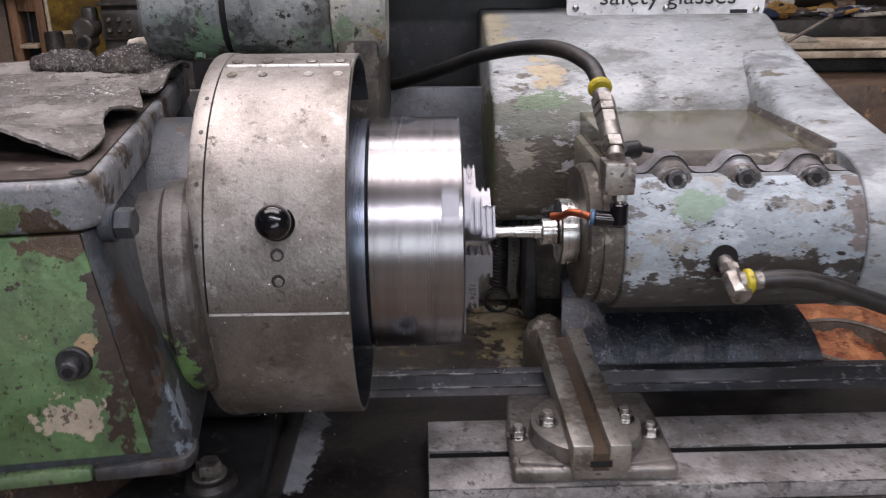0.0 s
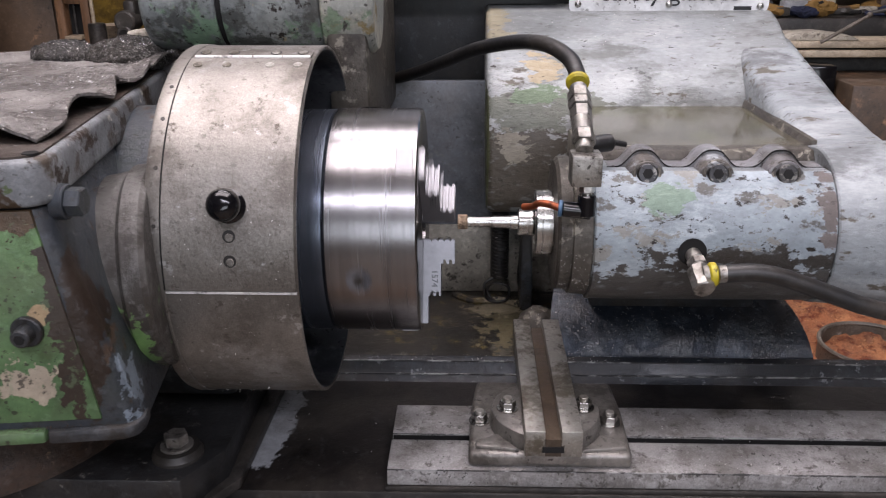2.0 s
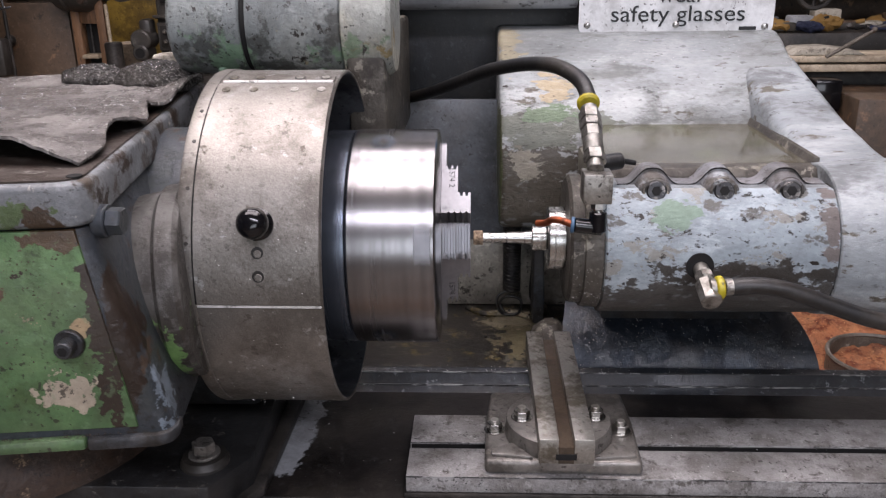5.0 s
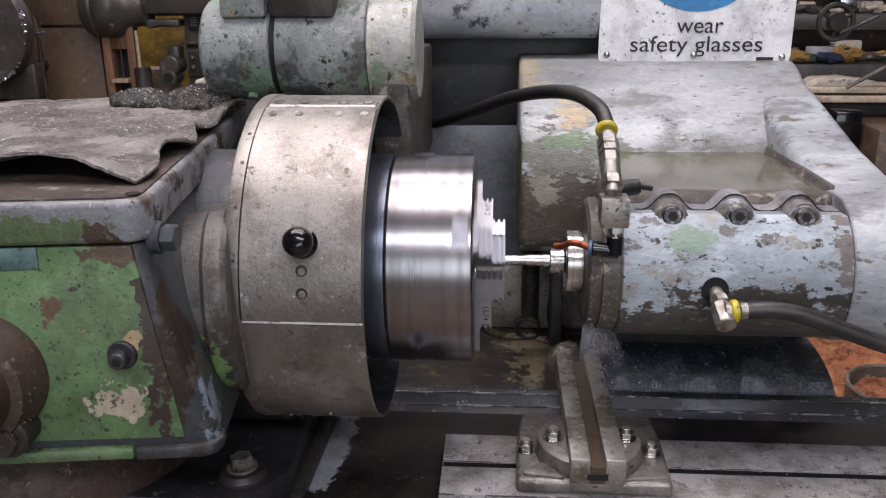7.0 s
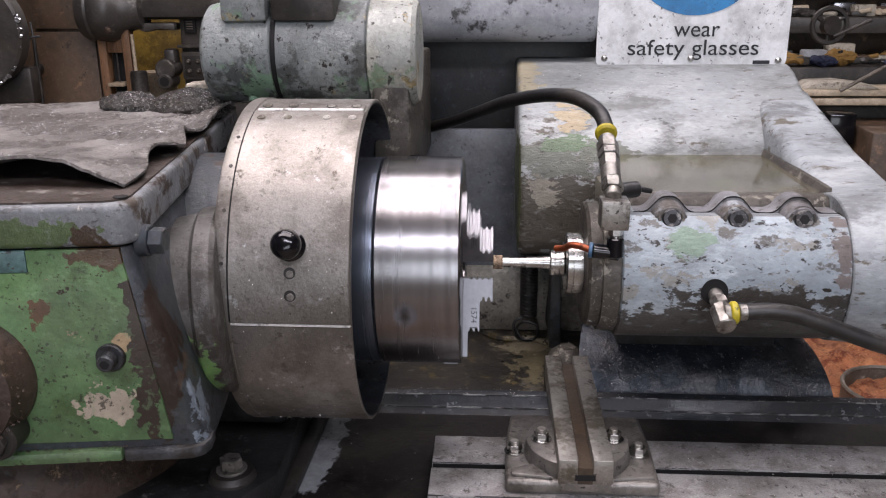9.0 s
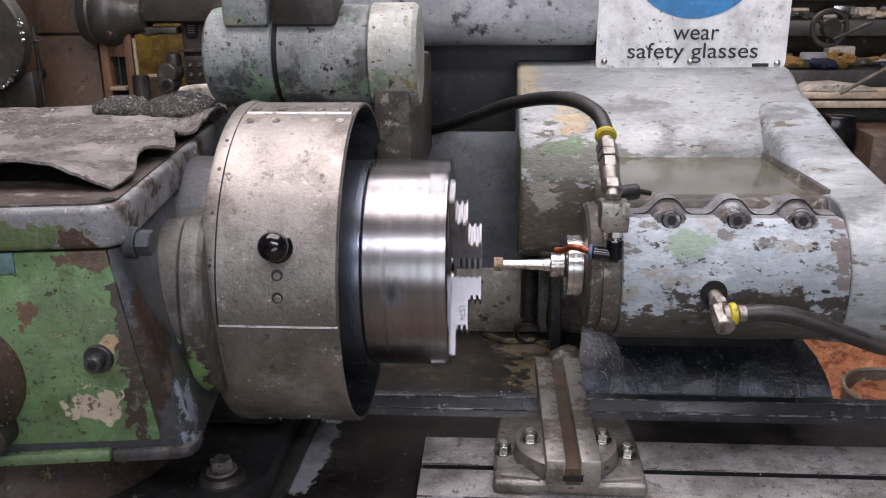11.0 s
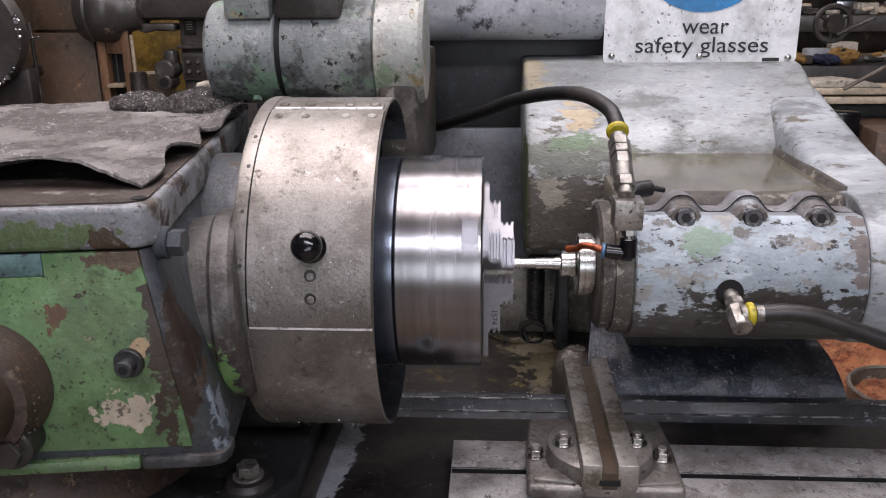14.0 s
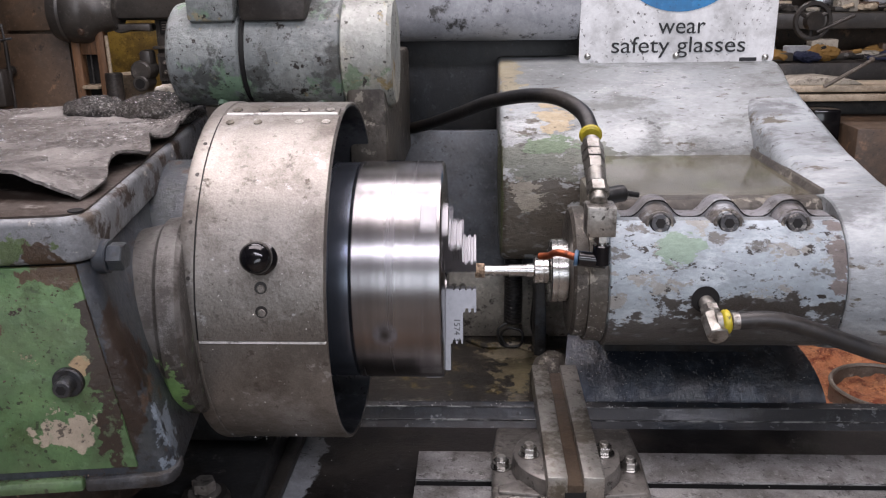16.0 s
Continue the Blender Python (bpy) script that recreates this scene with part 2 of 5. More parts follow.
M["rail"] = layered("blackened_rail_paint", srgb("131519"), [(srgb("20252b"), 16, 0.5, 0.64, 0.35, 0), (srgb("6d6f72"), 70, 0.63, 0.67, 0.5, 0.2)], 0.55, 0, 0.2, 90, 0.14)
M["way_guard"] = layered("black_way_cover_paint", srgb("272c35"), [(srgb("3a424d"), 20, 0.5, 0.66, 0.28, 0), (srgb("5d6167"), 90, 0.64, 0.69, 0.5, 0)], 0.27, 0, 0.35, 110, 0.14)
M["dresser"] = layered("worn_tool_steel", srgb("b0ada6"), [(srgb("6c665b"), 25, 0.5, 0.64, 0.38, 0.7), (srgb("4c4539"), 60, 0.6, 0.68, 0.5, 0.4)], 0.36, 0.75, 0.15, 120, 0.1, 400)
M["dresser_base"] = layered("oiled_cast_base", srgb("84807b"), [(srgb("5a5651"), 18, 0.5, 0.64, 0.35, 0.4), (srgb("8f8a80"), 50, 0.62, 0.68, 0.4, 0.5)], 0.34, 0.5, 0.2, 90, 0.12)
M["slot_rust"] = layered("rusty_slot", srgb("463a2d"), [(srgb("33261b"), 40, 0.5, 0.64, 0.5, 0)], 0.5, 0.1, 0.2, 120, 0.14)
M["plate"] = layered("oiled_base_plate_iron", srgb("2d2d2e"), [(srgb("1b1a1a"), 18, 0.48, 0.64, 0.35, 0.2), (srgb("67645f"), 60, 0.64, 0.7, 0.45, 0.3)], 0.38, 0.3, 0.2, 110, 0.14)
M["rust_ring"] = layered("rusty_swivel_ring", srgb("42332a"), [(srgb("2c221b"), 25, 0.5, 0.64, 0.5, 0), (srgb("86735c"), 70, 0.62, 0.7, 0.6, 0)], 0.55, 0.1, 0.35, 120, 0.2)
# the finest pale layer paints sparkle from wet grit into the colour
M["sheet"] = layered("oily_grey_rubber_sheet", srgb("605c59"), [(srgb("85817d"), 14, 0.5, 0.66, 0.4, 0), (srgb("55514e"), 30, 0.54, 0.66, 0.35, 0), (srgb("cfccc8"), 260, 0.60, 0.66, 0.25, 0.3)], 0.24, 0, 0.6, 240, 0.3, 520, specks=0.3)
# the pale flecks are glints of the wrinkled film, painted in
M["foil"] = layered("crumpled_oily_film", srgb("383635"), [(srgb("cfcdc8"), 380, 0.56, 0.63, 0.18, 0.7)], 0.14, 0.3, 1.0, 240, 0.2)
M["motor"] = layered("flaking_motor_paint", srgb("737979"), [
    (srgb("878d8b"), 12, 0.52, 0.64, 0.45, 0), (srgb("708a72"), 15, 0.58, 0.64, 0.45, 0), (srgb("8f8870"), 26, 0.65, 0.69, 0.5, 0), (srgb("4a4e4c"), 22, 0.54, 0.63, 0.5, 0), (srgb("211d1a"), 85, 0.62, 0.66, 0.5, 0)],
    0.42, 0, 0.4, 60, 0.1, 240)
M["motor_cream"] = layered("flaking_cream_and_green_motor_paint", srgb("979a94"), [
    (srgb("b9b6a6"), 10, 0.5, 0.64, 0.45, 0), (srgb("7d9078"), 22, 0.6, 0.66, 0.45, 0), (srgb("9a8a63"), 26, 0.62, 0.68, 0.5, 0), (srgb("3f3d38"), 60, 0.63, 0.67, 0.5, 0)], 0.42, 0, 0.5, 60, 0.1, 240, specks=0.6)
M["backwall"] = layered("stained_grey_panel_paint", srgb("aeb1b6"), [(srgb("8e9196"), 8, 0.5, 0.66, 0.45, 0), (srgb("3c3c3b"), 28, 0.58, 0.68, 0.5, 0), (srgb("1f1d1b"), 120, 0.68, 0.71, 0.5, 0)], 0.42, 0, 0.1, 60, 0.08, specks=0.2)
# the shadow below the hood is put into this dark wall colour
M["shaded_wall"] = layered("dark_recess_paint", srgb("23262a"), [(srgb("17191b"), 8, 0.5, 0.66, 0.5, 0)], 0.5, 0, 0.12, 60, 0.08)
M["lower_plate"] = layered("oily_grey_sheet_steel", srgb("55595f"), [(srgb("3b3e42"), 6, 0.48, 0.64, 0.4, 0), (srgb("7c7a72"), 9, 0.56, 0.68, 0.4, 0)], 0.4, 0.1, 0.12, 60, 0.1)
# dirty steel, with the brightness of the lit area mixed into its colour
M["lit_plate"] = layered("dirty_pale_sheet_steel", srgb("8f8a80"), [(srgb("6b665d"), 14, 0.48, 0.64, 0.4, 0), (srgb("b0aa9c"), 20, 0.56, 0.68, 0.4, 0), (srgb("37322c"), 34, 0.58, 0.66, 0.4, 0)], 0.38, 0.1, 0.15, 60, 0.1)
M["gunk"] = layered("oily_bed_plate", srgb("2f2e2c"), [(srgb("6f6b60"), 14, 0.56, 0.66, 0.3, 0), (srgb("2a2723"), 16, 0.52, 0.64, 0.3, 0.2), (srgb("75663a"), 22, 0.58, 0.7, 0.35, 0)], 0.34, 0.1, 0.2, 90, 0.14,
                    blobs=[(srgb("756d55"), (-0.097, 0.069, 0.8), (0.028, 0.075, 0.2), 1.6, 0.35), (srgb("9a917a"), (-0.102, 0.129, 0.8), (0.045, 0.03, 0.2), 1.2, 0.35)])
M["sign"] = layered("white_enamel_sign", srgb("d8dadb"), [(srgb("c2c4c5"), 12, 0.55, 0.7, 0.4, 0), (srgb("6b6258"), 110, 0.69, 0.71, 0.6, 0)], 0.35, 0, 0.06, 60, 0.05)
M["sign_blue"] = layered("blue_sign_print", srgb("1f6fa6"), [(srgb("2b7db3"), 14, 0.5, 0.7, 0.4, 0)], 0.38, 0, 0.03, 60, 0.05)
M["ink"] = plain("black_sign_print", srgb("17181a"), 0.5)
M["water"] = layered("murky_coolant", srgb("4b473a"), [(srgb("4c4d2f"), 12, 0.5, 0.62, 0.06, 0), (srgb("69665a"), 9, 0.52, 0.7, 0.06, 0)], 0.06, 0, 0.02, 12, 0.04)
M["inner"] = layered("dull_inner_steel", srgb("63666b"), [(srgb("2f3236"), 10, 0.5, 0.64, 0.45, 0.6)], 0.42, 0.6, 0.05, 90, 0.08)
M["trough"] = layered("stained_trough_paint", srgb("7f7c70"), [(srgb("5d584b"), 14, 0.5, 0.64, 0.4, 0), (srgb("3b362c"), 40, 0.6, 0.68, 0.5, 0)], 0.45, 0, 0.25, 70, 0.12)
M["orange"] = layered("orange_floor_grit", srgb("9c6240"), [(srgb("b0764e"), 14, 0.5, 0.62, 0.9, 0), (srgb("6d3117"), 24, 0.54, 0.66, 0.9, 0), (srgb("d39a6a"), 90, 0.62, 0.68, 0.9, 0)], 0.9, 0, 0.8, 40, 0.2)
M["drum"] = layered("dusty_drum_steel", srgb("6c655c"), [(srgb("4f473e"), 14, 0.5, 0.64, 0.6, 0), (srgb("9a938a"), 40, 0.62, 0.7, 0.6, 0)], 0.55, 0.2, 0.15, 60, 0.1)
M["brown"] = layered("brown_painted_cabinet", srgb("574637"), [(srgb("43362a"), 5, 0.5, 0.64, 0.5, 0), (srgb("8a6b50"), 12, 0.6, 0.7, 0.5, 0), (srgb("2c2018"), 26, 0.62, 0.7, 0.5, 0)], 0.5, 0, 0.1, 20, 0.1, 60)
M["wood"] = layered("pale_pine_wood", srgb("6a4d34"), [(srgb("4d3622"), 8, 0.5, 0.64, 0.6, 0)], 0.6, 0, 0.1, 30, 0.1, 80, stretch=(1, 1, 0.2))
M["mill"] = layered("grey_machine_paint", srgb("403e3b"), [(srgb("312f2d"), 6, 0.5, 0.64, 0.4, 0), (srgb("68655f"), 14, 0.6, 0.7, 0.4, 0)], 0.4, 0, 0.1, 25, 0.1, 60)
M["ochre"] = layered("ochre_wall_paint", srgb("a98c3c"), [(srgb("725c28"), 5, 0.5, 0.64, 0.6, 0)], 0.6, 0, 0.05, 20, 0.08, 60)
M["shop_wall"] = layered("smoky_workshop_wall", srgb("5d5146"), [(srgb("463b32"), 2, 0.45, 0.65, 0.7, 0), (srgb("756859"), 5, 0.58, 0.7, 0.7, 0)], 0.75, 0, 0.1, 12, 0.08, 40)
# for the walls out of view, kept pale to bounce fill light
M["shop_wall_fill"] = layered("cream_workshop_wall", srgb("9a9186"), [(srgb("81786c"), 2, 0.45, 0.65, 0.7, 0)], 0.75, 0, 0.1, 12, 0.08, 40)
M["ceiling"] = layered("smoky_white_ceiling", srgb("a5a29b"), [(srgb("8b877f"), 1.5, 0.45, 0.65, 0.8, 0)], 0.8, 0, 0.05, 8, 0.06, 30)
M["floor"] = layered("stained_workshop_concrete", srgb("847b71"), [(srgb("665c50"), 2, 0.45, 0.62, 0.6, 0), (srgb("75502f"), 4, 0.56, 0.66, 0.7, 0), (srgb("1f1a16"), 9, 0.62, 0.7, 0.4, 0)], 0.6, 0, 0.15, 20, 0.1, 60)
M["cream"] = layered("cream_machine_tray", srgb("b8aa94"), [(srgb("8d7f6b"), 9, 0.5, 0.66, 0.5, 0)], 0.5, 0, 0.05, 20, 0.08)
M["navy"] = plain("navy_rag", srgb("232a44"), 0.8)
M["mustard"] = plain("mustard_cloth", srgb("8a6a36"), 0.8)
M["dark_iron"] = layered("dark_machine_iron", srgb("2c2a28"), [(srgb("474340"), 12, 0.52, 0.66, 0.45, 0.2)], 0.45, 0.2, 0.15, 25, 0.12)
M["white_rag"] = layered("dirty_white_plastic", srgb("a59f92"), [(srgb("6d665a"), 40, 0.56, 0.68, 0.6, 0)], 0.6, 0, 0.15, 90, 0.1)
M["chip_metal"] = plain("bright_swarf", srgb("b9bcc0"), 0.25, 0.9)
M["teal_panel"] = layered("dull_teal_paint", srgb("5d7f7c"), [(srgb("46605f"), 14, 0.5, 0.64, 0.45, 0)], 0.42, 0, 0.15, 60, 0.1)


# ---- mesh helpers ----
def thing(name, base, label, category, group="", kind=""):
    ob = new(name)
    ob.empty_display_size = 0.02
    ob.location = base
    return tagged(ob, label, category, group, kind)


def origin_of(ob):
    v = Vector((0, 0, 0))
    while ob is not None:
        v += ob.location
        ob = ob.parent
    return v


def part(name, bm, material, parent=None, label="", smooth=True, angle=35):
    """Links a bmesh, built in world coordinates, as one mesh object under its thing."""
    me = bpy.data.meshes.new(name)
    if parent is not None:
        bmesh.ops.translate(bm, verts=bm.verts, vec=-origin_of(parent))
    bmesh.ops.recalc_face_normals(bm, faces=bm.faces)
    if smooth:
        lim = radians(angle)
        for f in bm.faces:
            f.smooth = True
        for e in bm.edges:
            e.smooth = len(e.link_faces) == 2 and e.calc_face_angle(0) < lim
    bm.to_mesh(me)
    bm.free()
    me.materials.append(material)
    ob = new(name, me)
    ob.parent = parent
    if label:
        ob["label"] = label
    return ob


def structure(name, bm, material, label, category):
    return tagged(part(name, bm, material), label, category, "", "structure")


def bevel(bm, w, seg=2, angle=30):
    if w:
        es = [e for e in bm.edges if len(e.link_faces) == 2 and e.calc_face_angle(0) > radians(angle)]
        bmesh.ops.bevel(bm, geom=es, offset=w, segments=seg, affect="EDGES", profile=0.5, clamp_overlap=True)
    return bm


def box(x0, x1, y0, y1, z0, z1, r=0.0, seg=2):
    bm = bmesh.new()
    bmesh.ops.create_cube(bm, size=1, matrix=Matrix.LocRotScale(((x0 + x1) / 2, (y0 + y1) / 2, (z0 + z1) / 2), None, (abs(x1 - x0), abs(y1 - y0), abs(z1 - z0))))
    return bevel(bm, r, seg)


def prism(points, axis, lo, hi, r=0.0, seg=2):
    """A polygon, given in the two other axes in x, y, z order, pulled along an axis."""
    bm = bmesh.new()

    def at(p, d):
        return {"x": (d, p[0], p[1]), "y": (p[0], d, p[1]), "z": (p[0], p[1], d)}[axis]
    a = [bm.verts.new(at(p, lo)) for p in points]
    c = [bm.verts.new(at(p, hi)) for p in points]
    n = len(points)
    bm.faces.new(a), bm.faces.new(c[::-1])
    for i in range(n):
        bm.faces.new((a[i], c[i], c[(i + 1) % n], a[(i + 1) % n]))
    bmesh.ops.recalc_face_normals(bm, faces=bm.faces)
    return bevel(bm, r, seg)


def revolve(profile, cy, cz, seg=96, a0=0.0, a1=360.0, closed=False):
    """(x, radius) pairs turned round an axis along x; angles go from up towards the front. closed: the profile is a ring's section."""
    bm = bmesh.new()
    full = abs(a1 - a0) >= 359.9
    n = seg if full else seg + 1
    rings = []
    for k in range(n):
        a = radians(a0 + (a1 - a0) * k / seg)
        rings.append([bm.verts.new((x, cy - math.sin(a) * r, cz + math.cos(a) * r)) for x, r in profile])
    m = len(profile)
    for k in range(seg if full else n - 1):
        p, q = rings[k], rings[(k + 1) % n]
        for i in range(m if closed else m - 1):
            bm.faces.new((p[i], p[(i + 1) % m], q[(i + 1) % m], q[i]))
    if not full and closed:
        bm.faces.new(rings[0]), bm.faces.new(rings[-1][::-1])
    bmesh.ops.remove_doubles(bm, verts=bm.verts, dist=1e-6)
    return bm


def round_bar(p0, p1, profile, seg=24):
    """(share of the way or metres, radius) pairs turned round the line p0 to p1, closed at both ends."""
    p0, p1 = Vector(p0), Vector(p1)
    q = (p1 - p0).to_track_quat("Z", "Y")
    bm = bmesh.new()
    rings = [[bm.verts.new(p0 + q @ Vector((r * math.cos(2 * math.pi * k / seg), r * math.sin(2 * math.pi * k / seg), d))) for k in range(seg)] for d, r in profile]
    for p, c in zip(rings, rings[1:]):
        for k in range(seg):
            bm.faces.new((p[k], p[(k + 1) % seg], c[(k + 1) % seg], c[k]))
    bm.faces.new(rings[0][::-1]), bm.faces.new(rings[-1])
    return bm


def cyl(p0, p1, r, b=0.0, seg=24):
    h = (Vector(p1) - Vector(p0)).length
    return round_bar(p0, p1, [(0, r - b), (b, r), (h - b, r), (h, r - b)] if b else [(0, r), (h, r)], seg)


def hexbar(p0, p1, r, b=0.0006):
    return cyl(p0, p1, r, b, 6)


def merge(*bms):
    out = bmesh.new()
    for b in bms:
        me = bpy.data.meshes.new("tmp")
        b.to_mesh(me)
        out.from_mesh(me)
        bpy.data.meshes.remove(me)
        b.free()
    return out


def spline(points, n=12):
    """A smooth line through the points."""
    p = [Vector(v) for v in points]
    p = [p[0] * 2 - p[1]] + p + [p[-1] * 2 - p[-2]]
    out = []
    for i in range(1, len(p) - 2):
        for k in range(n):
            t = k / n
            a, b, c, d = p[i - 1:i + 3]
            out.append(0.5 * (2 * b + (c - a) * t + (2 * a - 5 * b + 4 * c - d) * t * t + (3 * b - a - 3 * c + d) * t ** 3))
    return out + [p[-2]]


def hose(points, r, n=12, seg=16):
    line = spline(points, n)
    bm = bmesh.new()
    rings, up = [], None
    for i, p in enumerate(line):
        t = (line[min(i + 1, len(line) - 1)] - line[max(i - 1, 0)]).normalized()
        up = (up - t * up.dot(t)).normalized() if up else t.orthogonal().normalized()
        side = t.cross(up)
        rings.append([bm.verts.new(p + (up * math.cos(2 * math.pi * k / seg) + side * math.sin(2 * math.pi * k / seg)) * r) for k in range(seg)])
    for p, c in zip(rings, rings[1:]):
        for k in range(seg):
            bm.faces.new((p[k], p[(k + 1) % seg], c[(k + 1) % seg], c[k]))
    bm.faces.new(rings[0][::-1]), bm.faces.new(rings[-1])
    return bm


def ball(c, r, scale=(1, 1, 1), sub=3):
    bm = bmesh.new()
    bmesh.ops.create_icosphere(bm, subdivisions=sub, radius=r, matrix=Matrix.LocRotScale(c, None, scale))
    return bm


def rough_up(bm, amount, scale):
    for v in bm.verts:
        v.co += v.normal * noise.fractal(v.co * scale, 0.8, 2.0, 4) * amount
    return bm


def lettering(text, size, m, material, name, parent, depth=0.0004, bold=0.0):
    """Raised letters as one mesh."""
    cu = bpy.data.curves.new(name, "FONT")
    cu.body, cu.size, cu.extrude, cu.align_x, cu.offset = text, size, depth, "CENTER", bold
    tmp = new(name, cu)
    me = bpy.data.meshes.new_from_object(tmp.evaluated_get(bpy.context.evaluated_depsgraph_get()))
    bpy.data.objects.remove(tmp)
    bpy.data.curves.remove(cu)
    bm = bmesh.new()
    bm.from_mesh(me)
    bpy.data.meshes.remove(me)
    bmesh.ops.transform(bm, matrix=m, verts=bm.verts)
    return part(name, bm, material, parent, smooth=False)


# ---- room ----
def build_room():
    structure("floor", box(-6, 6, -5.5, 7, -0.2, 0), M["floor"], "oil-stained grey workshop concrete floor", "floor")
    structure("wall_north", box(-6, 6, 7, 7.2, 0, 3.6), M["shop_wall"], "smoke-stained workshop wall", "wall")
    for name, b in (("wall_south_west", (-6, -0.9, 0, 3.6)), ("wall_south_east", (2.5, 6, 0, 3.6)), ("wall_south_low", (-0.9, 2.5, 0, 0.95)), ("wall_south_high", (-0.9, 2.5, 2.55, 3.6))):
        structure(name, box(b[0], b[1], -5.7, -5.5, b[2], b[3]), M["shop_wall_fill"], "smoke-stained workshop wall", "wall")
    w = thing("window_1", (0.8, -5.6, 0.95), "wide workshop window letting in daylight", "window", "", "structure")
    for x in (-0.87, 0.23, 1.33, 2.47):
        part("window_frame", box(x - 0.025, x + 0.025, -5.64, -5.58, 0.95, 2.55, 0.004), M["ceiling"], w)
    structure("wall_west", box(-6.2, -6, -5.5, 7, 0, 3.6), M["shop_wall_fill"], "smoke-stained workshop wall", "wall")
    structure("wall_east", box(6, 6.2, -5.5, 7, 0, 3.6), M["shop_wall_fill"], "smoke-stained workshop wall", "wall")
    structure("ceiling", box(-6, 6, -5.5, 7, 3.6, 3.8), M["ceiling"], "smoke-stained white workshop ceiling", "ceiling")
    for x, y, z, length, width, power, colour in LAMPS:
        t = thing("ceiling_light", (x, y, z + 0.02), "long white ceiling light hanging over the machines", "ceiling light", "ceiling lights")
        part("housing", box(x - length / 2 - 0.03, x + length / 2 + 0.03, y - width / 2 - 0.03, y + width / 2 + 0.03, z + 0.01, z + 0.09, 0.01), M["ceiling"], t)
        for s in (-0.4, 0.4):
            part("hanger", cyl((x + s * length, y, z + 0.09), (x + s * length, y, 3.6), 0.006, 0, 10), M["dark_iron"], t)


# ---- machine bed and table ----
MOVING = []


def build_bed():
    t = thing("machine_bed", (0.2, 0.2, 0), "heavy grey cast-iron grinding machine bed, oil-soaked", "machine bed")
    part("pedestal", box(-0.55, 0.48, -0.12, 0.45, 0, 0.74, 0.03), M["plate"], t)
    part("bed_plate", box(-0.5, 0.49, 0.06, 0.40, 0.74, 0.80, 0.004), M["gunk"], t, "flat plate smeared with yellowish grinding sludge")
    part("back_plate", box(-0.5, 0.30, 0.392, 0.404, 0.80, 1.128, 0.002), M["lower_plate"], t, "stained grey upright sheet")
    # extra sheet that carries the lit lower part of the back plate
    part("lit_plate", box(-0.151, 0.196, 0.3865, 0.3915, 0.8015, 0.911, 0.0015), M["lit_plate"], t, "dirty lower sheet, painted pale where light falls")
    part("column", box(-0.36, 0.5, 0.50, 0.72, 0.74, 1.6, 0.01), M["shaded_wall"], t, "recess behind the wheel head, its shade painted dark")
    part("hood", prism([(0.385, 1.62), (0.385, 1.30)] + [(0.43 - 0.045 * math.cos(radians(a)), 1.30 - 0.045 * math.sin(radians(a))) for a in range(8, 91, 8)] + [(0.72, 1.255), (0.72, 1.62)], "x", -0.36, 0.19, 0.004), M["backwall"], t, "grey sheet-metal hood")
    # rounded black cover over the slideway
    prof = [(0.20 - 0.10 * math.cos(radians(a)), 0.80 + 0.105 * math.sin(radians(a))) for a in range(-6, 187, 6)]
    bm = prism(prof, "x", 0.128, 0.478, 0.0)
    for v in bm.verts:
        if v.co.x < 0.3:
            v.co.x = 0.150 + 0.16 * (v.co.y - 0.1)
        else:
            h = min(1.0, max(0.0, (v.co.z - 0.80) / 0.105))
            v.co.x -= 0.055 * (1 - math.sqrt(1 - h * h))
    part("way_cover", bm, M["way_guard"], t, "black rounded slideway cover")
    part("sludge_lip", hose([(0.03, 0.372, 0.802), (0.06, 0.345, 0.803), (0.10, 0.352, 0.802), (0.13, 0.33, 0.803), (0.17, 0.30, 0.803)], 0.006, 6, 8), M["gunk"], t)
    part("stub", round_bar((0.143, 0.17, 0.79), (0.143, 0.17, 0.91), [(0, 0.03), (0.05, 0.03), (0.07, 0.024), (0.08, 0.012)], 24), M["dirty_cast"], t, "rounded sludge-covered stub")
    part("guide_strip", prism([(0.124, 0.83), (0.142, 0.83), (0.136, 1.0), (0.124, 1.0)], "y", 0.25, 0.30, 0.003), M["grime_and_shade"], t, "narrow sludge-covered guide strip")


